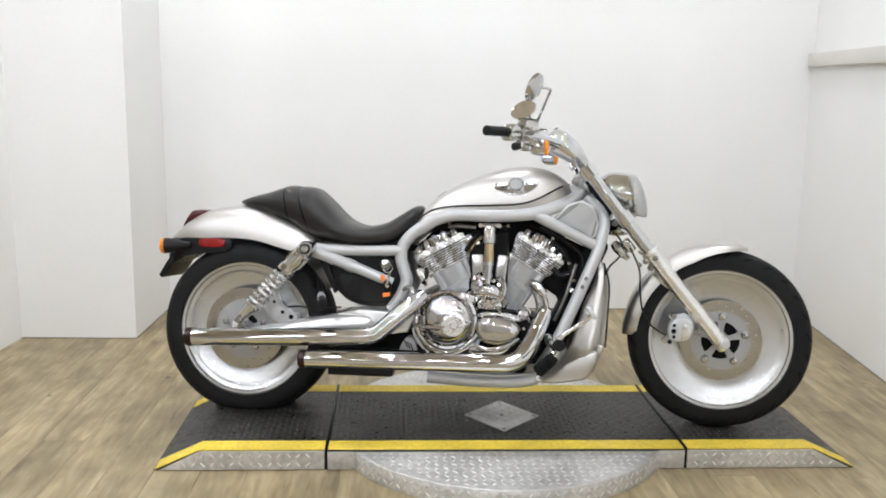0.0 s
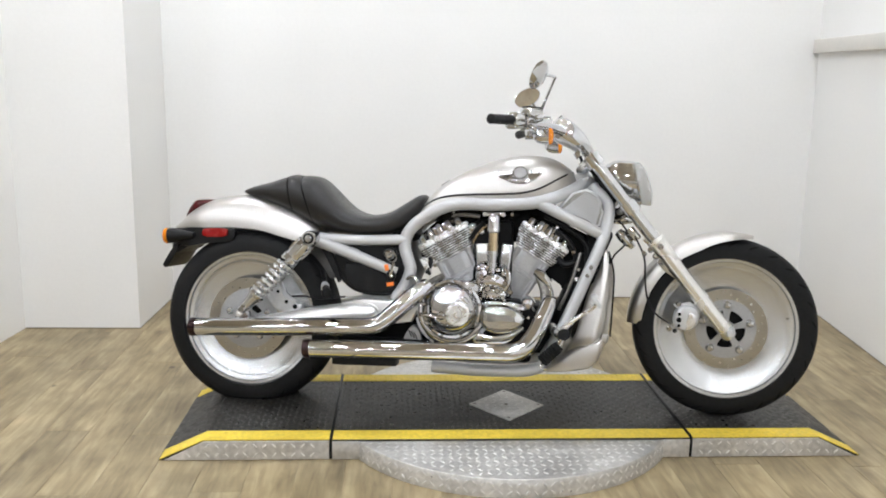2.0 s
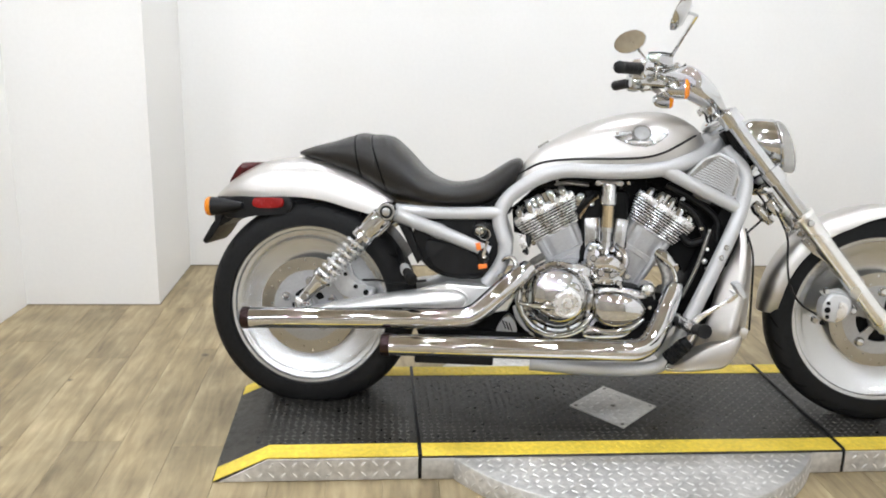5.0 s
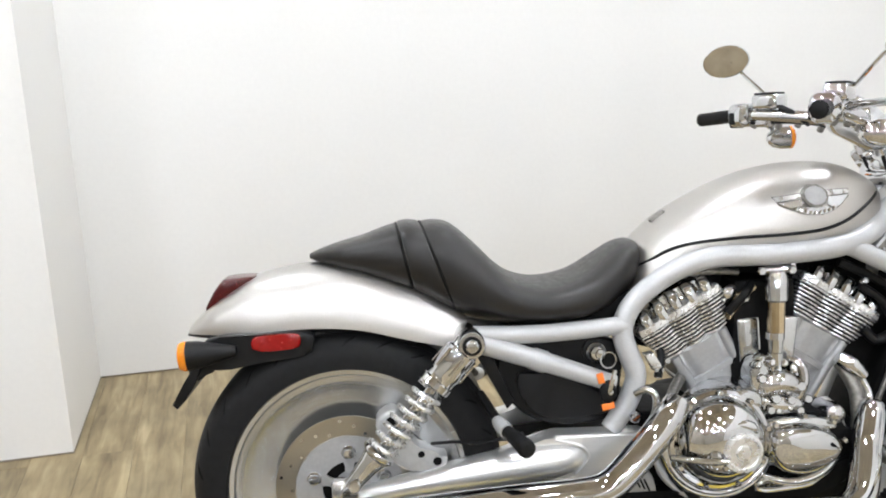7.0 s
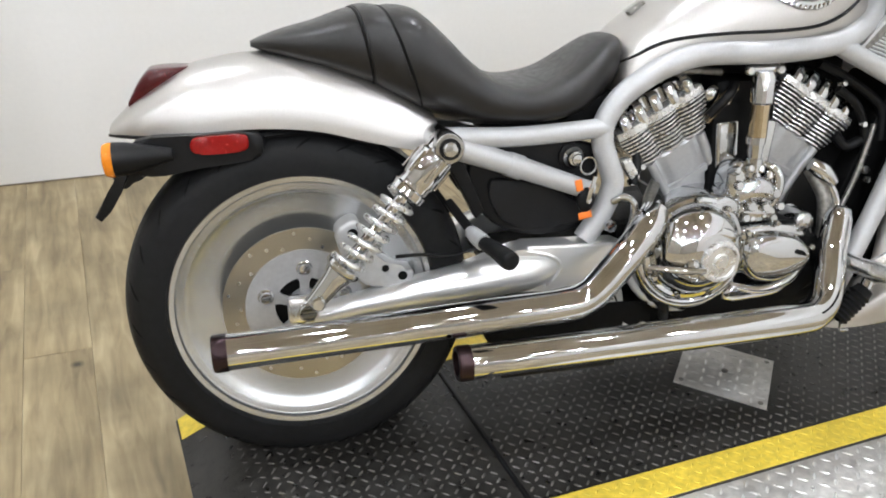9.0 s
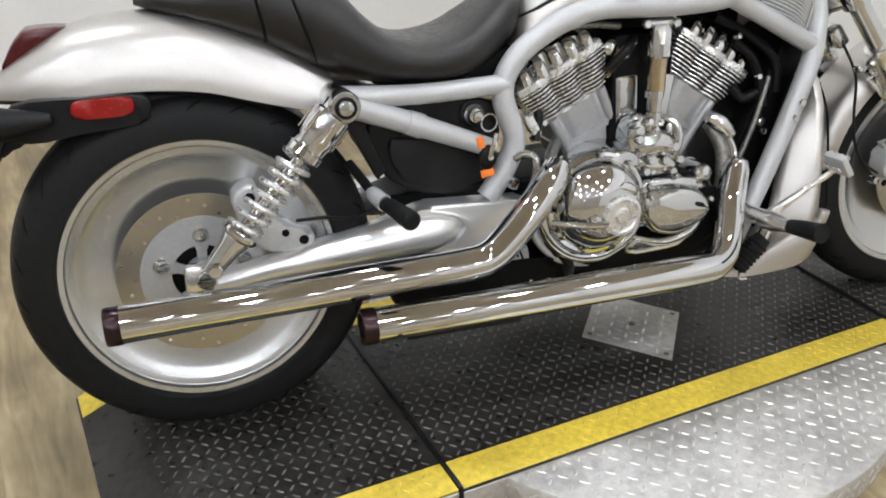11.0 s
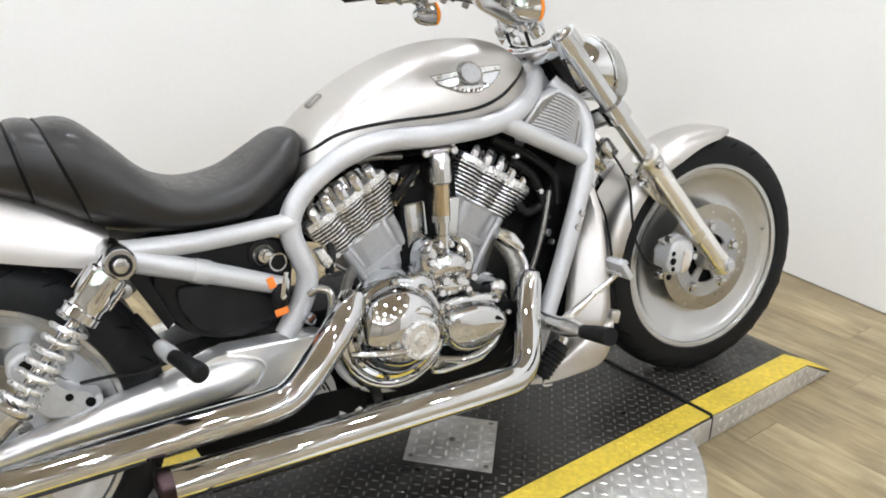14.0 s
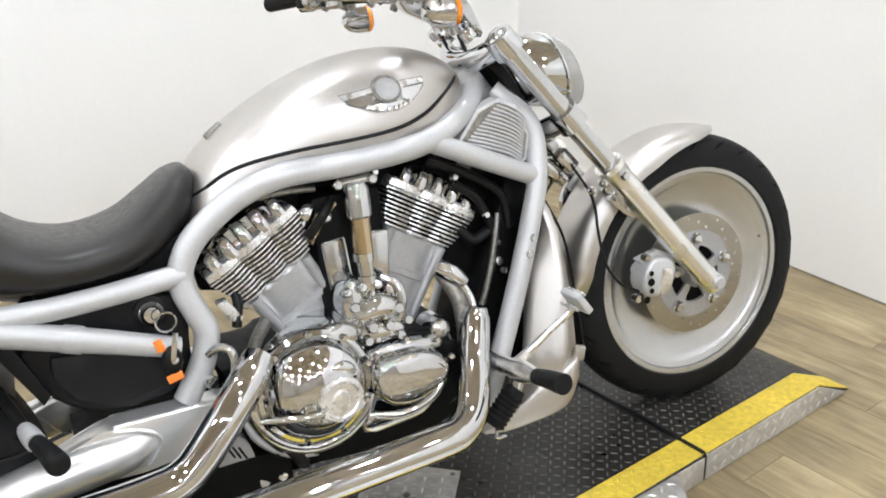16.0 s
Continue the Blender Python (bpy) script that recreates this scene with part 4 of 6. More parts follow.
    part("crown", rings(bmesh.new(), crown), M_CHROME, head, "fluted chrome crown")
    for k in range(5):
        u = -0.072 + 0.036 * k
        rise = 0.010 * (1 - (u / 0.08) ** 2)
        lug = []
        for s, w, y0_, y1_ in ((0.330, 0.0135, -0.082, -0.050), (0.344, 0.0130, -0.083, -0.050), (0.356 + rise, 0.0118, -0.080, -0.048), (0.363 + rise, 0.0095, -0.074, -0.050), (0.366 + rise, 0.006, -0.066, -0.054)):
            mid_, hy = (y0_ + y1_) / 2, (y1_ - y0_) / 2
            lug.append([at(u * (1 - 0.3 * (s - 0.33)) + w * sgnpow(math.cos(a), 0.6), mid_ + hy * sgnpow(math.sin(a), 0.6), s) for a in [2 * math.pi * q / 20 for q in range(20)]])
        part("lug", rings(bmesh.new(), lug), M_CHROME, head)
    return cyl


cylinder((0.861, 0, 0.321), radians(-29.3), -0.102, "rear_cylinder")
cylinder((0.895, 0, 0.334), radians(31), -0.075, "front_cylinder")
part("exhaust_port", tube([(0.655, -0.160, 0.428), (0.672, -0.128, 0.446), (0.712, -0.075, 0.466)], [0.011, 0.011, 0.012], 14, 4), M_GRIME_AND_GAP, engine, "dull metal sleeve on the rear port")
part("clip_plate", slab([(0.622, 0.520), (0.640, 0.524), (0.664, 0.486), (0.656, 0.474), (0.640, 0.486)], -0.105, -0.080, 0.004, 2), M_FIN, engine, "small silver clip plate")
part("exhaust_port", tube([(1.062, -0.135, 0.340), (1.068, -0.130, 0.380), (1.066, -0.120, 0.430), (1.045, -0.095, 0.480)], [0.012, 0.014, 0.0145, 0.014], 14, 4), M_GRIME_AND_GAP, engine, "heat-darkened header pipe")
part("exhaust_port", tube([(1.088, -0.138, 0.385), (1.090, -0.126, 0.425), (1.068, -0.112, 0.470)], 0.009, 12, 4), M_CHROME, engine)
part("port_clamp", tube([(1.082, -0.120, 0.455), (1.058, -0.118, 0.480), (1.034, -0.110, 0.494)], [0.015, 0.019, 0.014], 14, 3), M_CHROME, engine)

# chrome pipework between the cylinders
riser = part("coolant_riser", tube([(0.880, -0.140, 0.430), (0.882, -0.142, 0.500), (0.884, -0.142, 0.565)], [0.0125, 0.0135, 0.0155], 18, 3), M_CHROME, bike, "chrome coolant riser pipe")
part("sleeve", tube([(0.884, -0.142, 0.562), (0.884, -0.142, 0.628)], 0.0175, 18), M_BRASS, riser, "gold-tinted sleeve")
part("cap", lathe([(0.0, 0.019), (0.004, 0.0225), (0.052, 0.0225), (0.062, 0.018), (0.064, 0.0)], (0.884, -0.142, 0.626), (0, 0, 1), 20), M_CHROME, riser)
part("crossbar", tube([(0.852, -0.135, 0.690), (0.916, -0.135, 0.692)], 0.009, 10), M_CHROME, riser)
for z, q in ((0.556, 0.0188), (0.514, 0.0172), (0.446, 0.0175)):
    part("collar", lathe([(-0.008, q * 0.8), (-0.007, q), (0.007, q), (0.008, q * 0.8)], (0.882, -0.142, z), (0.01, 0, 1), 20), M_CHROME, riser)
for x in (0.852, 0.916):
    part("bolt", bolt((x, -0.142, 0.690), (0, -1, 0), 0.009, 0.008), M_CHROME, riser)
therm = tube([(0.850, -0.120, 0.420), (0.870, -0.140, 0.455), (0.905, -0.140, 0.455), (0.935, -0.125, 0.425)], [0.024, 0.028, 0.028, 0.022], 14, 4)
for x, z, q in ((0.842, 0.452, 0.017), (0.852, 0.482, 0.013), (0.925, 0.478, 0.013), (0.936, 0.448, 0.016), (0.902, 0.490, 0.010), (0.866, 0.500, 0.010)):
    lathe([(0.0, q), (0.022, q), (0.030, q * 0.75), (0.034, 0.0)], (x, -0.112, z), (0.02, -1, 0.25), 14, therm)
pillow(smooth_outline([(0.824, 0.480), (0.836, 0.515), (0.858, 0.524), (0.872, 0.500), (0.872, 0.440), (0.852, 0.412), (0.828, 0.430)], 4), -0.090, -0.150, 0.35, bm=therm)
tube([(0.915, -0.125, 0.505), (0.936, -0.140, 0.492), (0.942, -0.145, 0.462), (0.930, -0.145, 0.428), (0.905, -0.140, 0.410)], [0.007, 0.010, 0.011, 0.010, 0.008], 12, 4, therm)
pillow(smooth_outline([(0.842, 0.425), (0.880, 0.436), (0.930, 0.428), (0.945, 0.405), (0.900, 0.390), (0.850, 0.396)], 3), -0.09, -0.160, 0.3, bm=therm)
part("thermostat_housing", therm, M_CHROME, bike, "chrome thermostat housing")
for x, y, z, r in ((0.848, -0.150, 0.470, 0.010), (0.872, -0.162, 0.430, 0.011), (0.905, -0.160, 0.425, 0.010), (0.930, -0.150, 0.450, 0.011), (0.836, -0.140, 0.425, 0.010), (0.950, -0.140, 0.420, 0.010), (0.860, -0.165, 0.408, 0.009), (0.925, -0.158, 0.402, 0.009)):
    part("bolt", bolt((x, y, z), (0, -1, 0.1), r, 0.012), M_CHROME, engine)
for x, z, w, h, tilt in ((0.848, 0.525, 0.048, 0.125, -4), (0.926, 0.525, 0.040, 0.125, 6)):
    part("injector", block((w, 0.050, h), pose(x, -0.078, z, 0, tilt, 0), 0.007, 3), M_CHROME_OLD, engine, "grey metal injector body")
for pts in ([(0.800, -0.10, 0.600), (0.830, -0.115, 0.640), (0.850, -0.10, 0.66)], [(0.918, -0.030, 0.64), (0.930, -0.025, 0.680), (1.00, -0.010, 0.70)], [(1.10, -0.075, 0.64), (1.15, -0.08, 0.60), (1.18, -0.08, 0.52), (1.165, -0.08, 0.45)], [(0.64, -0.07, 0.58), (0.66, -0.09, 0.52), (0.65, -0.10, 0.47)]):
    part("hose", tube(pts, 0.009, 10, 5), M_PLASTIC, engine, "black rubber hose")
for x, z in ((0.800, 0.622), (0.828, 0.600), (0.945, 0.690), (1.165, 0.565), (1.185, 0.505), (0.69, 0.64), (0.655, 0.47), (0.675, 0.50)):
    part("bolt", bolt((x, -0.078, z), (0, -1, 0.1), 0.0075, 0.012), M_CHROME, engine)

for pts, q, m_ in (([(0.700, -0.060, 0.668), (0.760, -0.075, 0.684), (0.830, -0.080, 0.680)], 0.007, M_GRIME_AND_GAP), ([(0.815, -0.075, 0.585), (0.822, -0.095, 0.620), (0.845, -0.095, 0.645), (0.870, -0.080, 0.650)], 0.011, M_BRASS), ([(1.060, -0.060, 0.690), (1.130, -0.070, 0.655), (1.205, -0.075, 0.600), (1.215, -0.080, 0.530)], 0.010, M_PLASTIC),
                    ([(1.190, -0.085, 0.565), (1.172, -0.090, 0.500), (1.150, -0.090, 0.430), (1.120, -0.090, 0.360)], 0.006, M_GRIME_AND_GAP), ([(1.110, -0.070, 0.545), (1.135, -0.075, 0.520), (1.170, -0.075, 0.530)], 0.011, M_PLASTIC), ([(0.660, -0.120, 0.300), (0.700, -0.150, 0.258), (0.760, -0.150, 0.232)], 0.010, M_GRIME_AND_GAP),
                    ([(0.630, -0.130, 0.340), (0.660, -0.150, 0.300), (0.672, -0.150, 0.240)], 0.008, M_PLASTIC), ([(1.020, -0.130, 0.300), (1.030, -0.140, 0.340), (1.020, -0.120, 0.400)], 0.008, M_GRIME_AND_GAP)):
    part("pipe", tube(pts, q, 10, 5), m_, engine, "small pipe beside the engine")
for x, y, z, q in ((0.808, -0.085, 0.640, 0.016), (0.838, -0.088, 0.628, 0.012), (1.178, -0.085, 0.470, 0.011), (1.186, -0.085, 0.448, 0.009), (1.105, -0.075, 0.650, 0.008), (0.735, -0.070, 0.690, 0.007), (1.020, -0.140, 0.285, 0.009), (0.975, -0.155, 0.262, 0.008), (0.690, -0.140, 0.235, 0.010)):
    part("fitting", lathe([(0.0, q), (0.010, q), (0.014, q * 0.7), (0.015, 0.0)], (x, y, z), (0, -1, 0.15), 14), M_CHROME_OLD, engine)

knobs = random.Random(11)
for k in range(16):
    x, z = 0.832 + 0.118 * knobs.random(), 0.392 + 0.105 * knobs.random()
    q = 0.005 + 0.005 * knobs.random()
    part("fitting", lathe([(0.0, q * 0.8), (0.012, q), (0.022, q), (0.027, q * 0.6), (0.028, 0.0)], (x, -0.138, z), (0.3 * (knobs.random() - 0.5), -1, 0.5 * knobs.random()), 10), M_CHROME, engine)

# clutch cover and the lower covers
CLX, CLZ = 0.750, 0.357
cov = lathe([(0.0, 0.106), (0.030, 0.106), (0.038, 0.102), (0.041, 0.095), (0.037, 0.091), (0.045, 0.088), (0.060, 0.085), (0.076, 0.073), (0.087, 0.054), (0.092, 0.038), (0.094, 0.020), (0.0945, 0.0)], (CLX, -0.142, CLZ), (0, -1, 0), 56)
clutch = part("clutch_cover", cov, M_CHROME, bike, "domed chrome clutch cover")
part("clutch_badge", lathe([(0.080, 0.041), (0.096, 0.040), (0.098, 0.033), (0.095, 0.030), (0.095, 0.017), (0.099, 0.014), (0.100, 0.0)], (0.771, -0.143, 0.349), (0.05, -1, -0.03), 36), M_FIN, clutch, "round engine-turned centre plate")
hood = tube([(0.771 + 0.050 * math.cos(radians(a)), -0.219, 0.349 + 0.050 * math.sin(radians(a))) for a in range(40, 216, 16)], [0.006] + [0.0125] * 9 + [0.006], 14, 2)
part("hood", hood, M_CHROME, clutch, "chrome raised lip over the centre plate")
boss = lathe([(0.0, 0.017), (0.020, 0.016), (0.026, 0.011), (0.028, 0.0)], (0.722, -0.214, 0.339), (-0.1, -1, 0), 20)
lathe([(0.0, 0.008), (0.012, 0.008), (0.016, 0.005), (0.016, 0.0)], (0.742, -0.220, 0.320), (0, -1, -0.2), 14, boss)
part("lever_boss", boss, M_CHROME, clutch)
for k in range(9):
    a = 2 * math.pi * k / 9 + 0.2
    part("screw", bolt((CLX + 0.0985 * math.cos(a), -0.186, CLZ + 0.0985 * math.sin(a)), (0, -1, 0), 0.006, 0.008), M_CHROME, clutch)
ring2 = tube([(CLX + 0.112 * math.cos(radians(a)), -0.168, CLZ - 0.004 + 0.112 * math.sin(radians(a))) for a in range(168, 346, 17)], [0.008] + [0.012] * 9 + [0.008], 12, 2)
part("cover_rim", ring2, M_CHROME, clutch)
part("cover_skirt", tube([(CLX + 0.128 * math.cos(radians(a)), -0.150, CLZ - 0.006 + 0.126 * math.sin(radians(a))) for a in range(195, 331, 15)], [0.006] + [0.010] * 8 + [0.006], 10, 2), M_CAST, clutch)
gear = pillow(smooth_outline([(0.847, 0.33), (0.853, 0.364), (0.881, 0.38), (0.944, 0.379), (0.991, 0.359), (1.013, 0.328), (0.995, 0.298), (0.934, 0.272), (0.879, 0.278), (0.853, 0.302)], 4), -0.120, -0.202, 0.30)
gc = part("alternator_cover", gear, M_CHROME, bike, "oval chrome side cover")
part("shelf", pillow(smooth_outline([(0.844, 0.378), (0.871, 0.391), (0.95, 0.391), (0.998, 0.379), (1.015, 0.36), (0.984, 0.36), (0.92, 0.374), (0.857, 0.358)], 3), -0.10, -0.170, 0.25), M_CHROME_OLD, gc)
part("crescent", pillow(smooth_outline([(0.835, 0.277), (0.875, 0.254), (0.938, 0.263), (0.984, 0.278), (0.955, 0.247), (0.884, 0.237), (0.821, 0.24)], 3), -0.12, -0.182, 0.25), M_CHROME, gc)
for a in range(0, 360, 45):
    part("screw", bolt((0.930 + 0.086 * math.cos(radians(a)), -0.170, 0.338 + 0.056 * math.sin(radians(a))), (0, -1, 0), 0.006, 0.009), M_CHROME, gc)
top_c = pillow(smooth_outline([(0.700, 0.410), (0.740, 0.452), (0.810, 0.462), (0.850, 0.440), (0.840, 0.405), (0.770, 0.395)], 4), -0.09, -0.180, 0.3)
part("upper_cover", top_c, M_CHROME_OLD, engine, "silver upper case cover")
nose = pillow(smooth_outline([(0.985, 0.372), (0.995, 0.402), (1.025, 0.404), (1.038, 0.380), (1.018, 0.356)], 4), -0.09, -0.150, 0.4)
part("front_cover", nose, M_CHROME_OLD, engine, "silver front case cover")
sump = slab(smooth_outline([(0.690, 0.255), (0.740, 0.225), (0.900, 0.222), (1.020, 0.245), (1.050, 0.300), (0.90, 0.262), (0.76, 0.262)], 4), -0.170, 0.150, 0.012, 3)
part("sump", sump, M_BLACK, engine, "black lower case")
part("sump_rim", tube([(0.840, -0.172, 0.272), (0.90, -0.186, 0.262), (0.96, -0.184, 0.276), (1.000, -0.172, 0.302)], [0.007, 0.010, 0.010, 0.006], 12, 5), M_CHROME, engine, "chrome lower rim")
part("clutch_lever", tube([(0.640, -0.212, 0.338), (0.690, -0.236, 0.335), (0.740, -0.248, 0.335)], [0.006, 0.007, 0.006], 10, 4), M_CHROME, bike)
for x, z, l in ((0.640, 0.300, 0.06), (0.668, 0.272, 0.07), (0.630, 0.350, 0.05)):
    part("hose", tube([(x, -0.12, z), (x + 0.03, -0.165, z - 0.03), (x + 0.05, -0.14, z - l)], 0.011, 10, 5), M_PLASTIC, bike)
part("hook_bracket", tube([(0.586, -0.150, 0.452), (0.604, -0.160, 0.463), (0.622, -0.168, 0.452), (0.622, -0.170, 0.420), (0.604, -0.170, 0.378)], [0.007, 0.0078, 0.0078, 0.0075, 0.007], 12, 4), M_CHROME_OLD, bike, "dulled chrome hooked bracket tube")
part("bracket_bolt", bolt((0.584, -0.150, 0.405), (0, -1, 0.1), 0.012, 0.014), M_CHROME, bike)
part("stand_pivot", tube([(0.612, -0.105, 0.225), (0.650, -0.115, 0.172)], 0.013, 14), M_CAST, bike, "silver stand pivot")
foot = slab(smooth_outline([(0.572, 0.200), (0.580, 0.250), (0.604, 0.284), (0.622, 0.280), (0.636, 0.245), (0.634, 0.200)], 3), -0.120, -0.080, 0.010, 3)
fo = part("cast_foot", foot, M_BARREL, bike, "bright cast bracket behind the pipes")
# Small black blocks on the face give the grooves their shade.
for k in range(3):
    part("slot", block((0.004, 0.003, 0.028), pose(0.598 + 0.010 * k, -0.1205, 0.256 - 0.004 * k, 0, -24, 0), 0.001), M_BLACK, fo)
part("pivot_knob", lathe([(0.0, 0.0), (0.003, 0.010), (0.012, 0.013), (0.020, 0.009), (0.023, 0.0)], (0.680, -0.105, 0.180), (0, -1, 0.2), 16), M_CHROME, bike)

# exhausts
up = [(-0.141, -0.256, 0.263), (0.10, -0.254, 0.274), (0.34, -0.252, 0.286), (0.455, -0.250, 0.291), (0.500, -0.247, 0.299), (0.537, -0.241, 0.325), (0.592, -0.227, 0.376), (0.635, -0.205, 0.414), (0.662, -0.180, 0.436)]
exu = part("exhaust_pipe", tube(up, [0.031, 0.031, 0.031, 0.031, 0.031, 0.031, 0.031, 0.031, 0.027], 24, 5), M_CHROME, bike, "long chrome exhaust pipe")
lo_p = [(0.273, -0.277, 0.210), (0.50, -0.277, 0.217), (0.80, -0.272, 0.224), (0.940, -0.266, 0.227), (0.980, -0.258, 0.231), (1.012, -0.240, 0.248), (1.038, -0.210, 0.284), (1.058, -0.180, 0.326), (1.075, -0.161, 0.365), (1.086, -0.150, 0.394), (1.094, -0.147, 0.407), (1.095, -0.146, 0.412)]
exl = part("exhaust_pipe", tube(lo_p, [0.031, 0.031, 0.031, 0.031, 0.031, 0.031, 0.031, 0.030, 0.029, 0.027, 0.020, 0.006], 24, 5), M_CHROME, bike, "long chrome exhaust pipe")
for e, c, d in ((exu, (-0.141, -0.256, 0.263), (-1, 0, -0.045)), (exl, (0.273, -0.277, 0.210), (-1, 0, -0.02))):
    part("tip", lathe([(-0.004, 0.0325), (0.016, 0.0325), (0.021, 0.030), (0.021, 0.024), (-0.02, 0.022), (-0.02, 0.0)], c, d, 28), M_BURNT, e, "dark heat-stained end ring")
part("catch_tank", block((0.228, 0.06, 0.027), pose(0.458, -0.215, 0.168, 0, -1, 0), 0.006), M_PLASTIC, bike, "black box under the pipes")
part("side_rod", tube([(0.455, -0.190, 0.175), (0.52, -0.195, 0.178), (0.56, -0.19, 0.170)], [0.012, 0.010, 0.012], 12, 3), M_CHROME_OLD, bike)

# swingarm, shock absorbers, rear caliper
for s in (-1, 1):
    spine = [(0.000, 0.264, 0.018), (0.040, 0.270, 0.0215), (0.110, 0.283, 0.0250), (0.200, 0.2965, 0.0315), (0.300, 0.3090, 0.0375), (0.380, 0.3190, 0.0400), (0.425, 0.3230, 0.0370), (0.458, 0.3260, 0.0290), (0.478, 0.3275, 0.0180), (0.486, 0.3280, 0.0040)]
    sw = part("swingarm", tube([(x, s * 0.138, z) for x, z, q in spine], [q for x, z, q in spine], 26, 5), M_SATIN, bike, "polished aluminium swingarm")
    web = slab([(0.300, 0.338), (0.352, 0.353), (0.404, 0.363), (0.420, 0.376), (0.605, 0.371), (0.632, 0.358), (0.606, 0.302), (0.552, 0.294), (0.456, 0.282), (0.340, 0.284)], s * 0.098, s * 0.152, 0.007, 3)
    part("web", web, M_SATIN, sw, "flat polished web of the swingarm")
    part("weld", tube([(0.420, s * 0.150, 0.366), (0.470, s * 0.154, 0.352), (0.488, s * 0.154, 0.326), (0.462, s * 0.152, 0.292)], 0.0035, 8, 5), M_SATIN, sw)
    part("axle_nut", bolt((0.006, s * 0.158, 0.290), (0, s, 0), 0.020, 0.022), M_CHROME, sw)
    part("adjuster", block((0.05, 0.03, 0.05), pose(-0.005, s * 0.160, 0.292), 0.008), M_POLISH, sw)
    t, b = Vector((0.249, s * 0.205, 0.586)), Vector((0.018, s * 0.222, 0.331))
    ax = (b - t).normalized()
    L = (b - t).length
    shock = part("shock_absorber", lathe([(-0.022, 0.0), (-0.018, 0.020), (0.004, 0.028), (0.020, 0.029), (0.024, 0.033), (0.075, 0.0335), (0.080, 0.031), (0.092, 0.031), (0.095, 0.034), (0.108, 0.034), (0.112, 0.026), (0.114, 0.012), (0.26, 0.011), (0.27, 0.026), (0.285, 0.027), (0.30, 0.022), (L - 0.012, 0.018), (L + 0.012, 0.016), (L + 0.016, 0.0)], t, ax, 26), M_CHROME, bike, "chrome coil-over shock absorber")
    u = ax.orthogonal().normalized()
    w = ax.cross(u)
    turns = 7.6
    coil = [t + ax * (0.112 + 0.162 * k / 180) + (u * math.cos(2 * math.pi * turns * k / 180) + w * math.sin(2 * math.pi * turns * k / 180)) * 0.0275 for k in range(181)]
    part("spring", tube(coil, 0.0050, 8, 1), M_FIN, shock, "bright coil spring")
    part("spring_seat", lathe([(0.268, 0.012), (0.268, 0.033), (0.273, 0.035), (0.279, 0.033), (0.284, 0.026)], t, ax, 26), M_CHROME, shock)
    part("top_eye", lathe([(-0.024, 0.0), (-0.024, 0.024), (-0.018, 0.027), (0.026, 0.027), (0.031, 0.0245), (0.032, 0.0)], t, (0, s, 0), 26), M_CHROME_OLD, shock)
    part("top_washer", lathe([(0.0, 0.0), (0.0, 0.0185), (0.002, 0.0185), (0.0022, 0.012)], t + Vector((0, s * 0.0322, 0)), (0, s, 0), 24), M_PLASTIC, shock)
    part("top_bolt", lathe([(0.0, 0.0135), (0.005, 0.0135), (0.009, 0.0105), (0.0105, 0.0)], t + Vector((0, s * 0.0335, 0)), (0, s, 0), 20), M_CHROME_OLD, shock)
    for a in range(6):
        rib_u = (u * math.cos(a * 1.047) + w * math.sin(a * 1.047)) * 0.0335
        part("body_rib", tube([t + ax * 0.030 + rib_u, t + ax * 0.072 + rib_u], 0.0032, 8, 2), M_CHROME, shock)
    part("low_bolt", bolt(b + Vector((0, s * 0.016, 0)), (0, s, 0), 0.013, 0.012), M_CHROME, shock)
    part("shock_mount", tube([(0.249, s * 0.12, 0.586), (0.249, s * 0.186, 0.586)], 0.024, 18), M_CHROME_OLD, bike)
cal = slab(smooth_outline([(0.062, 0.412), (0.078, 0.440), (0.105, 0.442), (0.120, 0.395), (0.165, 0.352), (0.200, 0.345), (0.195, 0.322), (0.13, 0.316), (0.09, 0.345)], 3), -0.148, -0.092, 0.008, 3)
calr = part("rear_caliper", cal, M_CAST, bike, "silver brake caliper")
# Raised black discs stand in for the shaded holes of the caliper.
for x, z, r in ((0.092, 0.422, 0.010), (0.182, 0.336, 0.009), (0.150, 0.352, 0.007), (0.118, 0.388, 0.006)):
    part("recess_shade", bolt((x, -0.1475, z), (0, -1, 0), r, 0.002), M_BLACK, calr)
part("brake_line", tube([(0.17, -0.145, 0.372), (0.22, -0.155, 0.376), (0.27, -0.145, 0.368), (0.36, -0.13, 0.378)], 0.0035, 8, 5), M_PLASTIC, bike)

# black side covers, lock
for s in (-1, 1):
    sc1 = slab(smooth_outline([(0.330, 0.555), (0.440, 0.562), (0.560, 0.556), (0.566, 0.470), (0.545, 0.395), (0.420, 0.388), (0.345, 0.430), (0.315, 0.500)], 3), s * 0.085, s * 0.112, 0.008, 3)
    sc = part("side_cover", sc1, M_PLASTIC, bike, "black plastic side cover")
    rec = slab(smooth_outline([(0.355, 0.500), (0.430, 0.490), (0.520, 0.455), (0.540, 0.408), (0.440, 0.402), (0.385, 0.415), (0.360, 0.450)], 3), s * 0.108, s * 0.122, 0.006, 3)
    part("panel", rec, M_PANEL, sc)
part("fender_strut", slab([(0.262, 0.555), (0.300, 0.545), (0.345, 0.440), (0.330, 0.425)], -0.120, -0.080, 0.006, 2), M_PLASTIC, bike, "black support strut")
lock = part("ignition_lock", lathe([(0.0, 0.020), (0.014, 0.020), (0.018, 0.015), (0.024, 0.013), (0.026, 0.0)], (0.514, -0.112, 0.536), (0, -1, 0), 22), M_CHROME, bike, "chrome ignition lock")
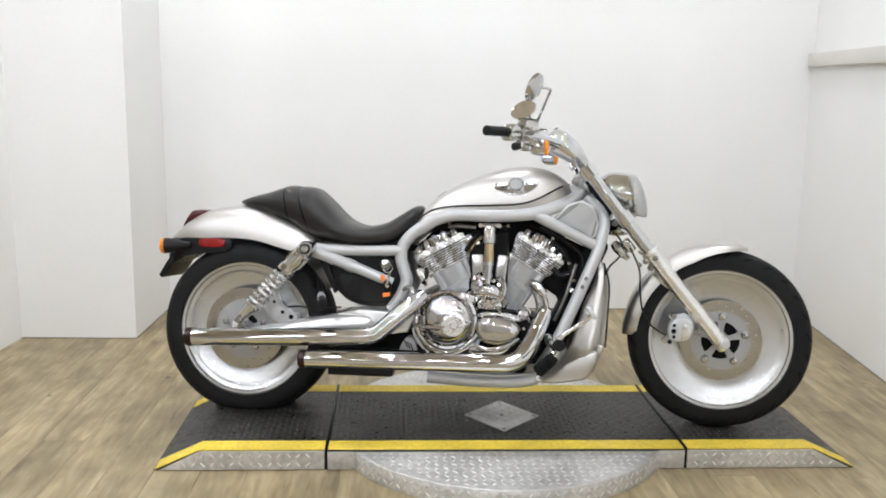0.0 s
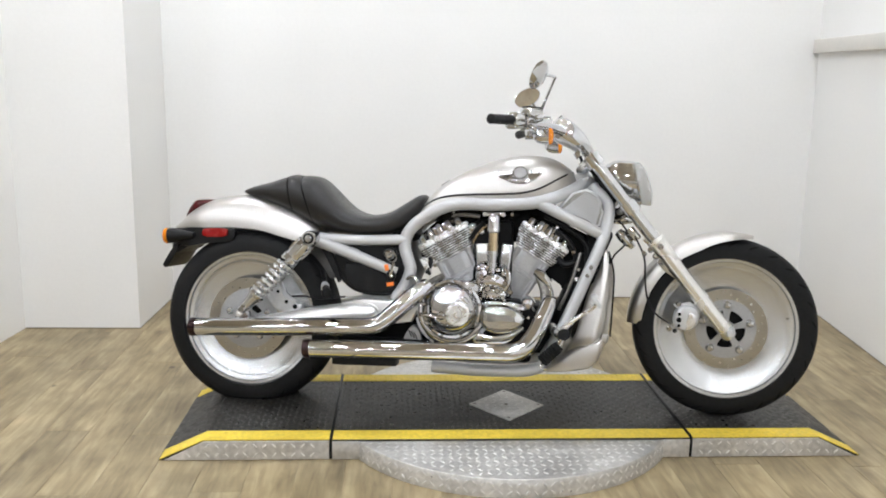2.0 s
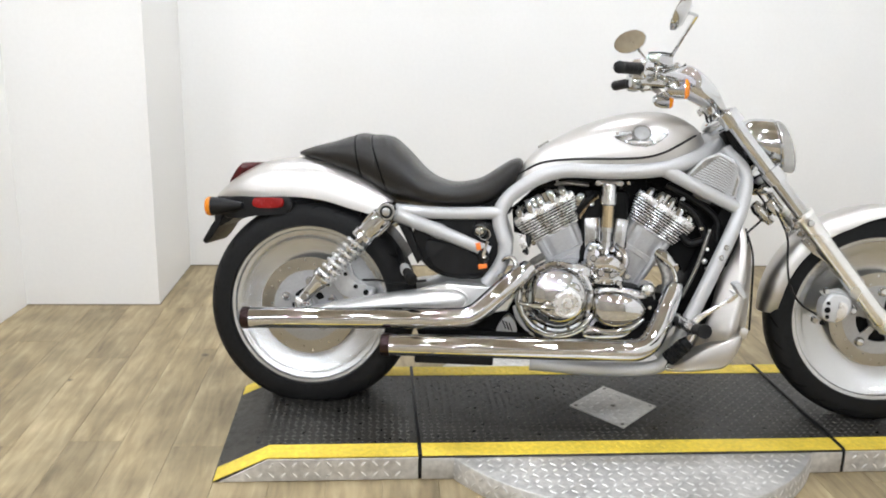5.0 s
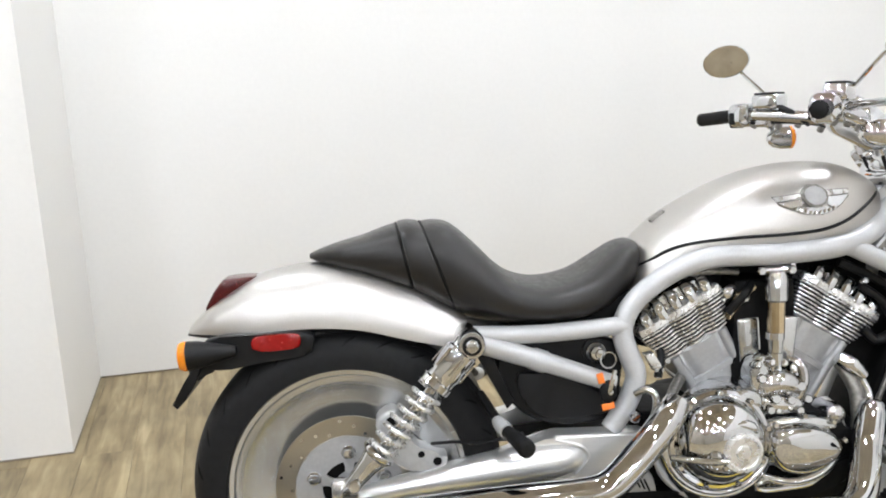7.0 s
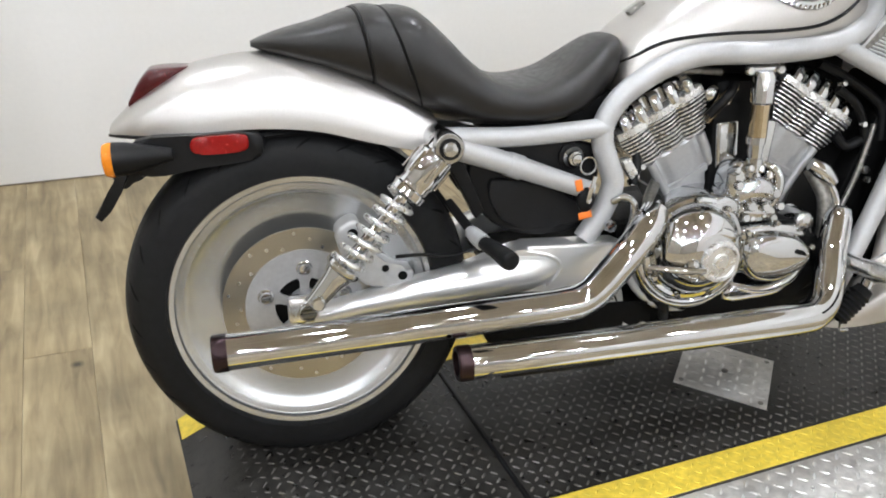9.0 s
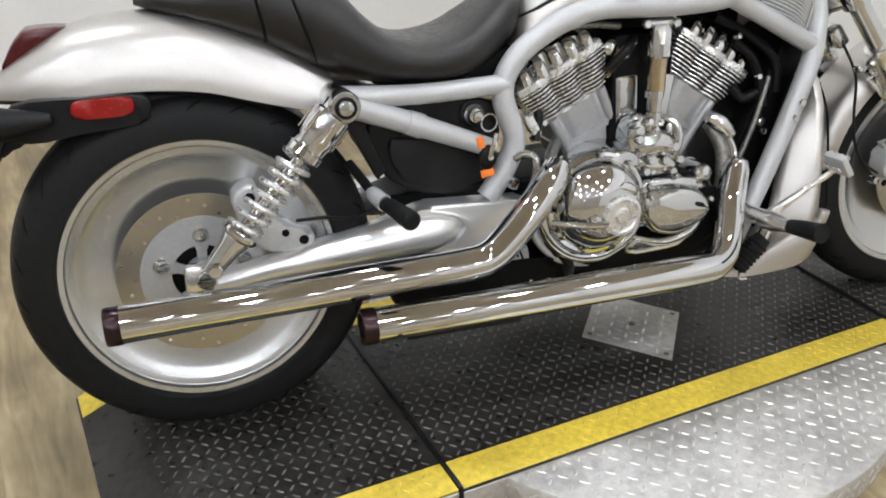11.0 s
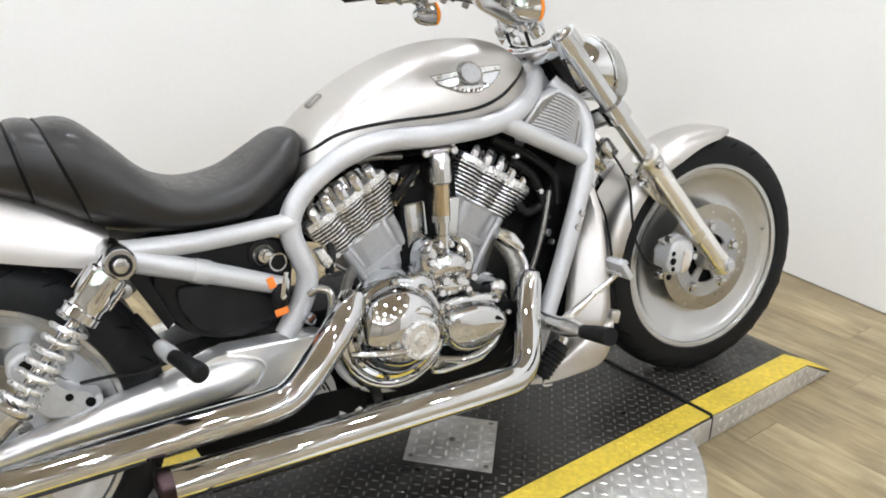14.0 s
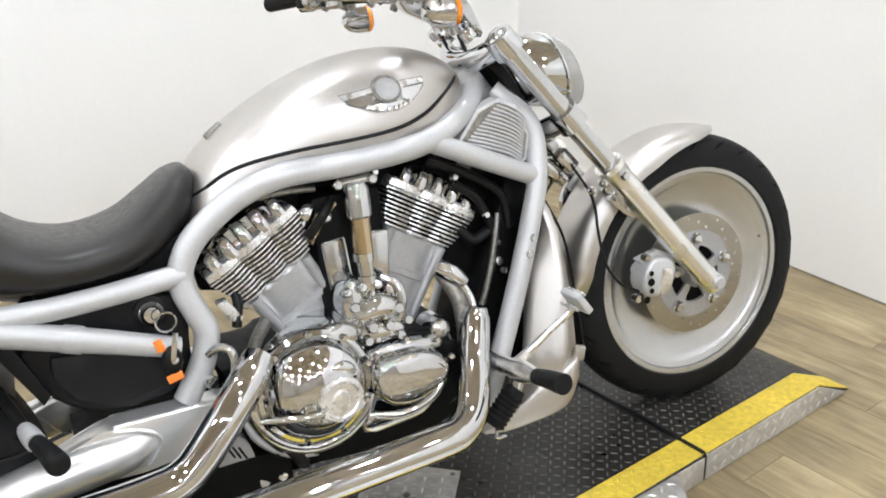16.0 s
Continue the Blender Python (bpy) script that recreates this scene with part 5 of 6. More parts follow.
part("collar", lathe([(-0.01, 0.0), (-0.01, 0.026), (0.004, 0.026), (0.006, 0.019)], (0.514, -0.112, 0.536), (0, -1, 0), 24), M_PLASTIC, lock)

# foot controls
for s in (-1, 1):
    hang = tube([(0.296, s * 0.180, 0.428), (0.300, s * 0.190, 0.424), (0.306, s * 0.210, 0.419), (0.312, s * 0.230, 0.415)], [0.006, 0.0125, 0.0150, 0.0150], 14, 3)
    pg = part("passenger_peg", hang, M_CAST, bike, "silver folding foot peg")
    part("arm", tube([(0.275, s * 0.120, 0.462), (0.290, s * 0.160, 0.440), (0.302, s * 0.195, 0.422)], 0.009, 12, 3), M_PLASTIC, pg, "black peg arm")
    part("rubber", tube([(0.312, s * 0.226, 0.415), (0.325, s * 0.268, 0.411), (0.336, s * 0.308, 0.4065), (0.338, s * 0.315, 0.406)], [0.0125, 0.0150, 0.0172, 0.0120], 18, 4), M_RUBBER, pg, "black rubber sleeve")
    pm = tube([(1.100, s * 0.140, 0.300), (1.118, s * 0.205, 0.298), (1.126, s * 0.240, 0.298), (1.129, s * 0.290, 0.302)], [0.020, 0.018, 0.022, 0.013], 16, 3)
    peg = part("rider_peg", pm, M_POLISH, bike, "polished forward foot peg")
    part("rubber", tube([(1.129, s * 0.285, 0.302), (1.132, s * 0.325, 0.308), (1.134, s * 0.366, 0.313)], [0.015, 0.0175, 0.0195], 18, 4), M_RUBBER, peg, "black rubber sleeve")
pedal = tube([(1.120, -0.205, 0.292), (1.150, -0.232, 0.330), (1.190, -0.240, 0.360), (1.226, -0.252, 0.388), (1.238, -0.262, 0.405)], [0.012, 0.009, 0.0065, 0.0065, 0.006], 12, 5)
bp_ = part("brake_pedal", pedal, M_POLISH, bike, "polished brake pedal")
pad = part("pad", block((0.014, 0.056, 0.046), pose(1.238, -0.268, 0.416, 0, -34, 0), 0.003), M_CAST, bp_, "ribbed pedal pad")
for k in range(4):
    for j in range(3):
        part("stud", block((0.004, 0.009, 0.010), pose(1.2305 + 0.0085 * (j - 1), -0.2885 + 0.0137 * k, 0.4215 + 0.0125 * (j - 1), 0, -34, 0), 0.001, 1), M_CAST, bp_)
boot = [(1.066, -0.212, 0.194), (1.126, -0.212, 0.254)]
bd = Vector(boot[1]) - Vector(boot[0])
bel = [(0.0, 0.016)]
for k in range(7):
    bel += [(0.006 + 0.010 * k, 0.024), (0.011 + 0.010 * k, 0.020)]
bel += [(0.084, 0.018), (0.086, 0.0)]
part("master_boot", lathe(bel, boot[0], bd, 20), M_RUBBER, bike, "black ribbed rubber boot")
part("master_cylinder", tube([(1.122, -0.212, 0.250), (1.140, -0.206, 0.284)], 0.013, 12), M_CHROME, bike)
part("boot_clip", tube([(1.070, -0.222, 0.192), (1.064, -0.232, 0.178), (1.086, -0.226, 0.172)], 0.003, 8, 4), M_CHROME_OLD, bike)

# radiator and its silver shroud
core = block((0.05, 0.26, 0.34), pose(1.235, 0, 0.395, 0, 13, 0), 0.01)
rad = part("radiator", core, M_BLACK, bike, "black radiator core")
for s in (-1, 1):
    loops = []
    for z, xb, xf, yo in ((0.160, 1.110, 1.235, 0.120), (0.190, 1.130, 1.258, 0.165), (0.262, 1.165, 1.280, 0.212), (0.290, 1.180, 1.287, 0.216), (0.360, 1.200, 1.296, 0.200), (0.450, 1.222, 1.303, 0.176), (0.520, 1.240, 1.302, 0.152), (0.560, 1.252, 1.292, 0.132), (0.578, 1.262, 1.280, 0.115)):
        xm = xb * 0.42 + xf * 0.58
        loops.append([(xb, s * (yo - 0.066), z), (xb + 0.004, s * (yo - 0.046), z), (xb + 0.010, s * (yo - 0.040), z), (xm - 0.010, s * (yo - 0.003), z), (xm, s * yo, z), (xm + 0.008, s * (yo - 0.003), z), (xf - 0.008, s * (yo - 0.030), z), (xf, s * (yo - 0.036), z), (xf, s * (yo - 0.046), z), (xf - 0.02, s * (yo - 0.075), z), (xm, s * (yo - 0.070), z)])
    sh = part("radiator_shroud", rings(bmesh.new(), [[tuple(v) for v in lp] for lp in loops]), M_ALU, bike, "satin silver radiator shroud")
    part("tab", block((0.022, 0.016, 0.030), pose(1.276, s * 0.206, 0.284, 0, 14, s * 12), 0.004), M_ALU, sh)
    part("shroud_seam", tube([(1.294, s * 0.196, 0.290), (1.300, s * 0.170, 0.40), (1.303, s * 0.140, 0.50), (1.285, s * 0.110, 0.574)], 0.003, 6, 5), M_BLACK, sh)
chin = []
for x, zl, zt, w in ((1.076, 0.150, 0.158, 0.160), (1.115, 0.152, 0.190, 0.186), (1.175, 0.162, 0.240, 0.208), (1.232, 0.178, 0.270, 0.220), (1.260, 0.222, 0.282, 0.220), (1.276, 0.262, 0.285, 0.205)):
    chin.append((x, zl, zt, w))
part("chin_spoiler", loft(chin, 9.0, 40, 4), M_ALU, bike, "satin silver chin panel")
grill = bmesh.new()
for k in range(14):
    z = 0.25 + k * 0.021
    block((0.004, 0.20, 0.003), pose(1.270 + (z - 0.25) * 0.19 - 0.02, 0, z), 0.001, 1, grill)
part("radiator_fin", grill, M_CAST, rad, kind="stuff")

# front end, all turned by the steering
AX = Vector((0.483, 0, -0.584)).normalized()
for s in (-1, 1):
    t = Vector((1.205, s * 0.112, 0.914))
    end = Vector((1.699, s * 0.112, 0.318))
    L = (end - t).length
    leg = turned(lathe([(0.0, 0.0), (0.0, 0.014), (0.006, 0.022), (0.020, 0.0235), (0.022, 0.0215), (0.385, 0.0215), (0.388, 0.0)], t, end - t, 28))
    fk = part("fork_leg", leg, M_CHROME_OLD, bike, "chrome fork tube")
    sl = turned(lathe([(0.372, 0.022), (0.372, 0.031), (0.384, 0.032), (0.388, 0.029), (0.43, 0.0275), (L - 0.05, 0.0262), (L - 0.03, 0.027), (L + 0.016, 0.025), (L + 0.024, 0.018), (L + 0.024, 0.0)], t, end - t, 28))
    part("slider", sl, M_POLISH, fk, "polished fork slider")
    part("axle_cap", turned(lathe([(0.0, 0.020), (0.008, 0.019), (0.011, 0.013), (0.018, 0.012), (0.019, 0.0)], (1.706, s * 0.126, 0.318), (0, s, 0), 22)), M_CAST, fk)
    part("pinch_bolt", turned(bolt((1.462, s * 0.140, 0.604), (0, s, 0), 0.010, 0.010)), M_CHROME, fk)
for d0, sx in ((0.030, 0.044), (0.235, 0.040)):
    p = Vector((1.205, 0, 0.914)) + AX * d0
    cl = tube([(p.x, -0.112, p.z), (p.x - 0.035, -0.05, p.z - 0.028), (p.x - 0.035, 0.05, p.z - 0.028), (p.x, 0.112, p.z)], 0.022, 14, 4)
    for s in (-1, 1):
        lathe([(-0.022, 0.022), (-0.022, 0.030), (0.020, 0.031), (0.022, 0.022)], (p.x, s * 0.112, p.z), AX, 24, cl)
    part("triple_clamp", turned(cl), M_CHROME, bike, "chrome fork clamp")
for s in (-1, 1):
    part("clamp_bolt", turned(bolt((1.175, s * 0.075, 0.905), (-0.6, 0, 0.75), 0.014, 0.02)), M_CHROME, bike)
cov = turned(loft([(1.232, 0.700, 0.715, 0.03), (1.27, 0.680, 0.722, 0.05), (1.32, 0.668, 0.716, 0.055), (1.362, 0.672, 0.700, 0.045), (1.380, 0.682, 0.690, 0.02)], 2.5, 22, 4))
part("clamp_cover", cov, M_CHROME, bike, "chrome lower clamp cover")
part("chrome_piece", turned(lathe([(0.0, 0.0), (0.004, 0.014), (0.022, 0.020), (0.060, 0.019), (0.066, 0.014), (0.082, 0.012), (0.084, 0.0)], (1.318, -0.045, 0.648), (0.72, 0, -0.69), 20)), M_CHROME, bike, "chrome hose fitting under the clamp")
for x, y, z, q in ((1.432, -0.118, 0.588, 0.010), (1.452, -0.100, 0.566, 0.012), (1.412, -0.108, 0.574, 0.009), (1.470, -0.098, 0.548, 0.009), (1.440, -0.130, 0.610, 0.008)):
    part("bracket_screw", turned(lathe([(0.0, q), (0.010, q), (0.015, q * 0.7), (0.017, 0.0)], (x, y + 0.012, z), (-0.2, -1, 0.3), 12)), M_CHROME, bike)
part("brake_splitter", turned(block((0.05, 0.03, 0.03), pose(1.375, -0.06, 0.640, 0, 50, 0), 0.006)), M_CHROME, bike)

# headlamp
h0, h1, tip = Vector((1.250, 0, 0.832)), Vector((1.412, 0, 0.814)), Vector((0.955, 0, 0.285))


def lamp_ring(f, rad, push=0.0, n=40):
    """A round section of the laid-back lamp, slanting more towards its lens."""
    nrm = (Vector((1, 0, -0.1)) * (1 - f) + tip * f).normalized()
    up_ = nrm.cross(Vector((0, 1, 0))).normalized()
    c_ = h0 + (h1 - h0) * f + nrm * push
    return [c_ + (up_ * math.cos(2 * math.pi * k / n) + Vector((0, 1, 0)) * math.sin(2 * math.pi * k / n)) * rad for k in range(n)]


shell = rings(bmesh.new(), [lamp_ring(f, rad, ps) for f, rad, ps in ((0.0, 0.004, 0), (0.02, 0.028, 0), (0.12, 0.050, 0), (0.28, 0.066, 0), (0.42, 0.072, 0), (0.60, 0.0755, 0), (0.77, 0.0775, 0), (0.785, 0.0805, 0), (0.815, 0.0805, 0), (0.82, 0.078, 0), (0.81, 0.076, 0), (0.76, 0.071, 0))], caps=True)
hl = part("headlamp", turned(shell), M_CHROME, bike, "laid-back chrome headlamp")
dome = sheet(rings(bmesh.new(), [lamp_ring(f, rad, ps) for f, rad, ps in ((0.80, 0.0765, 0), (0.87, 0.0785, 0), (0.94, 0.080, 0), (0.985, 0.079, 0), (1.0, 0.076, 0.001), (1.0, 0.066, 0.006), (1.0, 0.050, 0.011), (1.0, 0.028, 0.014), (1.0, 0.006, 0.015))], caps=False), 0.0025)
bowl = rings(bmesh.new(), [lamp_ring(f, rad, ps) for f, rad, ps in ((0.80, 0.0745, 0.0), (0.70, 0.071, 0.0), (0.56, 0.062, 0.0), (0.42, 0.042, 0.0), (0.38, 0.018, 0.0), (0.52, 0.013, 0.0), (0.54, 0.002, 0.0))], caps=False)
part("reflector", turned(bowl), M_FIN, hl, "bright reflector bowl")
part("lens", turned(dome), M_GLASS, hl, "clear domed lens")
part("stalk", turned(tube([(1.325, 0, 0.765), (1.300, 0, 0.722)], 0.018, 14)), M_CHROME, hl)

# front fender, caliper, hoses
fen = []
for k in range(41):
    f = k / 40
    a = radians(75.5 + 104.5 * f)
    half = 0.074 * min(1.0, (0.10 + f * 7.0) ** 0.5) * min(1.0, (0.35 + (1 - f) * 6) ** 0.5)
    side = 0.048 * min(1.0, 0.25 + f * 2.2)
    fen.append([(FRONT.x + (0.337 - side * abs(q / 9) ** 3) * math.cos(a), half * sgnpow(math.sin(math.pi / 2 * q / 9), 1.0), FRONT.z + (0.337 - side * abs(q / 9) ** 3) * math.sin(a)) for q in range(-9, 10)])
ff = sheet(rings(bmesh.new(), fen, closed_ring=False, caps=False), 0.003)
fender = part("front_fender", turned(ff), M_ALU, bike, "satin silver front fender")
for s in (-1, 1):
    part("fender_bracket", turned(slab([(1.455, 0.545), (1.490, 0.575), (1.520, 0.535), (1.560, 0.495), (1.540, 0.480), (1.490, 0.510)], s * 0.078, s * 0.092, 0.003, 2)), M_CHROME_OLD, fender)
    for x, z in ((1.478, 0.545), (1.505, 0.520), (1.540, 0.492)):
        part("screw", turned(bolt((x, s * 0.091, z), (0, s, 0), 0.009, 0.008)), M_CHROME, fender)
fc = slab(smooth_outline([(1.528, 0.378), (1.548, 0.400), (1.590, 0.396), (1.606, 0.372), (1.598, 0.335), (1.572, 0.316), (1.536, 0.318), (1.520, 0.345)], 3), -0.118, -0.062, 0.010, 3)
slab([(1.520, 0.400), (1.575, 0.412), (1.62, 0.388), (1.60, 0.368), (1.54, 0.378)], -0.095, -0.075, 0.004, 2, fc)
caliper = part("front_caliper", turned(fc), M_CAST, bike, "silver four-piston brake caliper")
# Holes here are black discs too, their shade painted on.
for x, z, r in ((1.538, 0.372, 0.006), (1.537, 0.352, 0.009), (1.538, 0.332, 0.006), (1.525, 0.314, 0.008)):
    part("recess_shade", turned(bolt((x, -0.1195, z), (0, -1, 0), r, 0.002)), M_BLACK, caliper)
part("clip", turned(slab(smooth_outline([(1.568, 0.378), (1.592, 0.368), (1.586, 0.330), (1.560, 0.318), (1.566, 0.345)], 3), -0.124, -0.110, 0.004, 2)), M_POLISH, caliper)
for x, z in ((1.508, 0.318), (1.535, 0.405), (1.612, 0.352)):
    part("bolt", turned(bolt((x, -0.098, z), (0, -1, 0), 0.010, 0.016)), M_CHROME, caliper)
part("front_brake_hose", turned(tube([(1.375, -0.070, 0.640), (1.412, -0.095, 0.56), (1.418, -0.105, 0.48), (1.430, -0.110, 0.415), (1.462, -0.112, 0.365), (1.512, -0.108, 0.334)], 0.0032, 8, 6)), M_PLASTIC, bike, "black rubber brake hose")
part("clutch_hose", tube([(1.300, -0.045, 0.700), (1.345, -0.06, 0.650), (1.345, -0.05, 0.600), (1.310, -0.05, 0.560), (1.295, -0.04, 0.520)], 0.0034, 8, 6), M_PLASTIC, bike)
chrome_piece = part("horn_cover", slab(smooth_outline([(1.478, 0.540), (1.520, 0.538), (1.534, 0.505), (1.516, 0.462), (1.488, 0.440), (1.470, 0.470), (1.464, 0.510)], 4), 0.100, 0.116, 0.006, 3), M_CHROME_OLD, bike, "chrome plate with an oval rim")
part("rim", tube([(1.497 + 0.019 * math.cos(a) * 0.8 + 0.009 * math.sin(a), 0.0985, 0.500 + 0.026 * math.sin(a)) for a in [2 * math.pi * k / 24 for k in range(24)]], 0.0018, 6, 1, closed=True), M_BLACK, chrome_piece)

# handlebar, controls, mirrors, signals
for s in (-1, 1):
    bar = [(1.185, s * 0.050, 0.925), (1.165, s * 0.058, 0.965), (1.122, s * 0.092, 0.998), (1.070, s * 0.160, 1.010), (1.008, s * 0.240, 1.018), (0.966, s * 0.305, 1.020)]
    hb = part("handlebar", bar_turned(tube(bar, [0.020, 0.018, 0.0165, 0.0155, 0.0145, 0.014], 16, 6)), M_CHROME, bike, "chrome swept-back handlebar")
    part("grip", bar_turned(tube([(0.964, s * 0.308, 1.020), (0.940, s * 0.362, 1.017), (0.912, s * 0.425, 1.014)], [0.0165, 0.0168, 0.0165], 20, 3)), M_RUBBER, hb, "black rubber grip")
    part("grip_end", bar_turned(lathe([(0.0, 0.0172), (0.004, 0.0172), (0.007, 0.013), (0.007, 0.0)], (0.911, s * 0.427, 1.014), (-0.41, s * 0.91, -0.02), 18)), M_PLASTIC, hb)
    swi = part("switch_housing", bar_turned(block((0.062, 0.056, 0.058), pose(0.974, s * 0.282, 1.020, 0, 0, s * -60), 0.018, 4)), M_CHROME, hb, "chrome switch housing")
    part("switch", bar_turned(block((0.020, 0.018, 0.030), pose(0.952, s * 0.280, 1.012, 0, 0, s * -60), 0.003)), M_PLASTIC, swi)
    res = bar_turned(block((0.075, 0.050, 0.036), pose(1.022, s * 0.225, 1.050, 0, 0, s * -55), 0.010, 3))
    rs = part("fluid_reservoir", res, M_CHROME, hb, "chrome fluid reservoir")
    part("lid", bar_turned(block((0.060, 0.040, 0.005), pose(1.022, s * 0.225, 1.069, 0, 0, s * -55), 0.002)), M_PLASTIC, rs)
    lev = [(1.035, s * 0.235, 1.022), (1.060, s * 0.290, 1.026), (1.066, s * 0.350, 1.026), (1.058, s * 0.420, 1.022), (1.056, s * 0.432, 1.021)]
    part("lever", bar_turned(tube(lev, [0.010, 0.0085, 0.0085, 0.0085, 0.004], 12, 5)), M_CHROME, hb, "chrome hand lever")
    mc = Vector((1.022, -0.332, 1.146)) if s < 0 else Vector((0.975, 0.335, 1.153))
    stem = [(1.033, -0.155, 1.052), (1.055, -0.211, 1.104), (1.076, -0.268, 1.150), (1.055, -0.300, 1.150), (1.030, -0.330, 1.147)] if s < 0 else [(1.040, 0.232, 1.055), (1.022, 0.262, 1.085), (1.006, 0.290, 1.112), (0.996, 0.308, 1.130), (0.984, 0.328, 1.150)]
    mr = part("mirror", tube(stem[:3], 0.0048, 8, 2), M_CHROME, bike, "round chrome rear-view mirror on a slim stem")
    part("mirror_arm", tube(stem[2:], 0.0045, 8, 4), M_CHROME, mr)
    fac = (Vector((-0.47, -0.74, 0.48)) if s > 0 else Vector((-0.90, 0.30, 0.36))).normalized()
    at_mirror = Matrix.Translation(mc) @ Matrix.Diagonal((1, 1, 0.84, 1))
    shellm = lathe([(-0.018, 0.0), (-0.015, 0.036), (-0.006, 0.053), (0.003, 0.057), (0.005, 0.056), (0.003, 0.0537)], (0, 0, 0), fac, 32)
    bmesh.ops.transform(shellm, matrix=at_mirror, verts=shellm.verts)
    part("mirror_shell", shellm, M_CHROME, mr)
    gl = lathe([(0.0032, 0.0), (0.0032, 0.054)], (0, 0, 0), fac, 32)
    bmesh.ops.transform(gl, matrix=at_mirror, verts=gl.verts)
    part("mirror_glass", gl, M_MIRROR, mr, "mirror glass")
    c = Vector((1.076, -0.290, 0.968)) if s < 0 else Vector((1.070, 0.272, 0.962))
    sb = part("front_turn_signal", bar_turned(lathe([(-0.040, 0.0), (-0.037, 0.012), (-0.026, 0.022), (-0.008, 0.0275), (0.014, 0.028), (0.016, 0.0)], c, (1, 0, 0.03), 26)), M_CHROME, bike, "chrome bullet turn signal")
    part("lens", bar_turned(lathe([(0.015, 0.028), (0.022, 0.027), (0.027, 0.020), (0.029, 0.0)], c, (1, 0, 0.03), 26)), M_AMBER, sb, "orange lens")
    part("stalk", bar_turned(tube([(1.058, s * 0.282, 0.984), (1.040, s * 0.280, 0.992), (1.020, s * 0.262, 1.004)], 0.008, 10, 3)), M_CHROME, sb)
    part("cable", bar_turned(tube([(0.990, s * 0.262, 1.000), (1.060, s * 0.172, 0.998), (1.120, s * 0.096, 0.984), (1.165, s * 0.060, 0.948), (1.195, s * 0.050, 0.880)], 0.0042, 8, 6)), M_PLASTIC, bike, "black control cable")
    clm = part("lever_clamp", bar_turned(block((0.050, 0.030, 0.046), pose(1.018, s * 0.240, 1.012, 0, 0, s * -55), 0.008, 3)), M_CHROME_OLD, hb, "chrome lever clamp")
    part("hose_fitting", bar_turned(tube([(1.038, s * 0.190, 1.032), (1.062, s * 0.160, 1.016), (1.085, s * 0.128, 0.992)], [0.009, 0.008, 0.007], 10, 4)), M_PLASTIC, clm)
    for x, y, z in ((1.000, 0.262, 1.000), (1.045, 0.215, 0.996), (1.075, 0.165, 0.998), (1.108, 0.110, 0.985)):
        part("clamp_screw", bar_turned(bolt((x, s * y, z), (-0.4, s * 0.2, -0.9), 0.0085, 0.014)), M_GRIME_AND_GAP, clm)
    part("switch_block", bar_turned(block((0.026, 0.036, 0.050), pose(0.966, s * 0.298, 1.014, 0, 0, s * -66), 0.007, 3)), M_PLASTIC if s > 0 else M_CHROME_OLD, swi)
pod = turned(loft([(1.062, 0.985, 1.000, 0.02), (1.080, 0.962, 1.030, 0.048), (1.110, 0.945, 1.046, 0.060), (1.150, 0.925, 1.026, 0.062), (1.195, 0.905, 0.982, 0.048), (1.228, 0.900, 0.925, 0.02)], 2.3, 26, 4))
pd = part("instrument_pod", pod, M_CHROME, bike, "chrome instrument pod on the handlebar")
part("dial", bar_turned(lathe([(0.0, 0.0), (0.0, 0.042), (0.006, 0.044), (0.008, 0.040)], (1.088, 0, 1.022), (-0.80, 0, 0.60), 30)), M_BLACK, pd, "dark dial face")

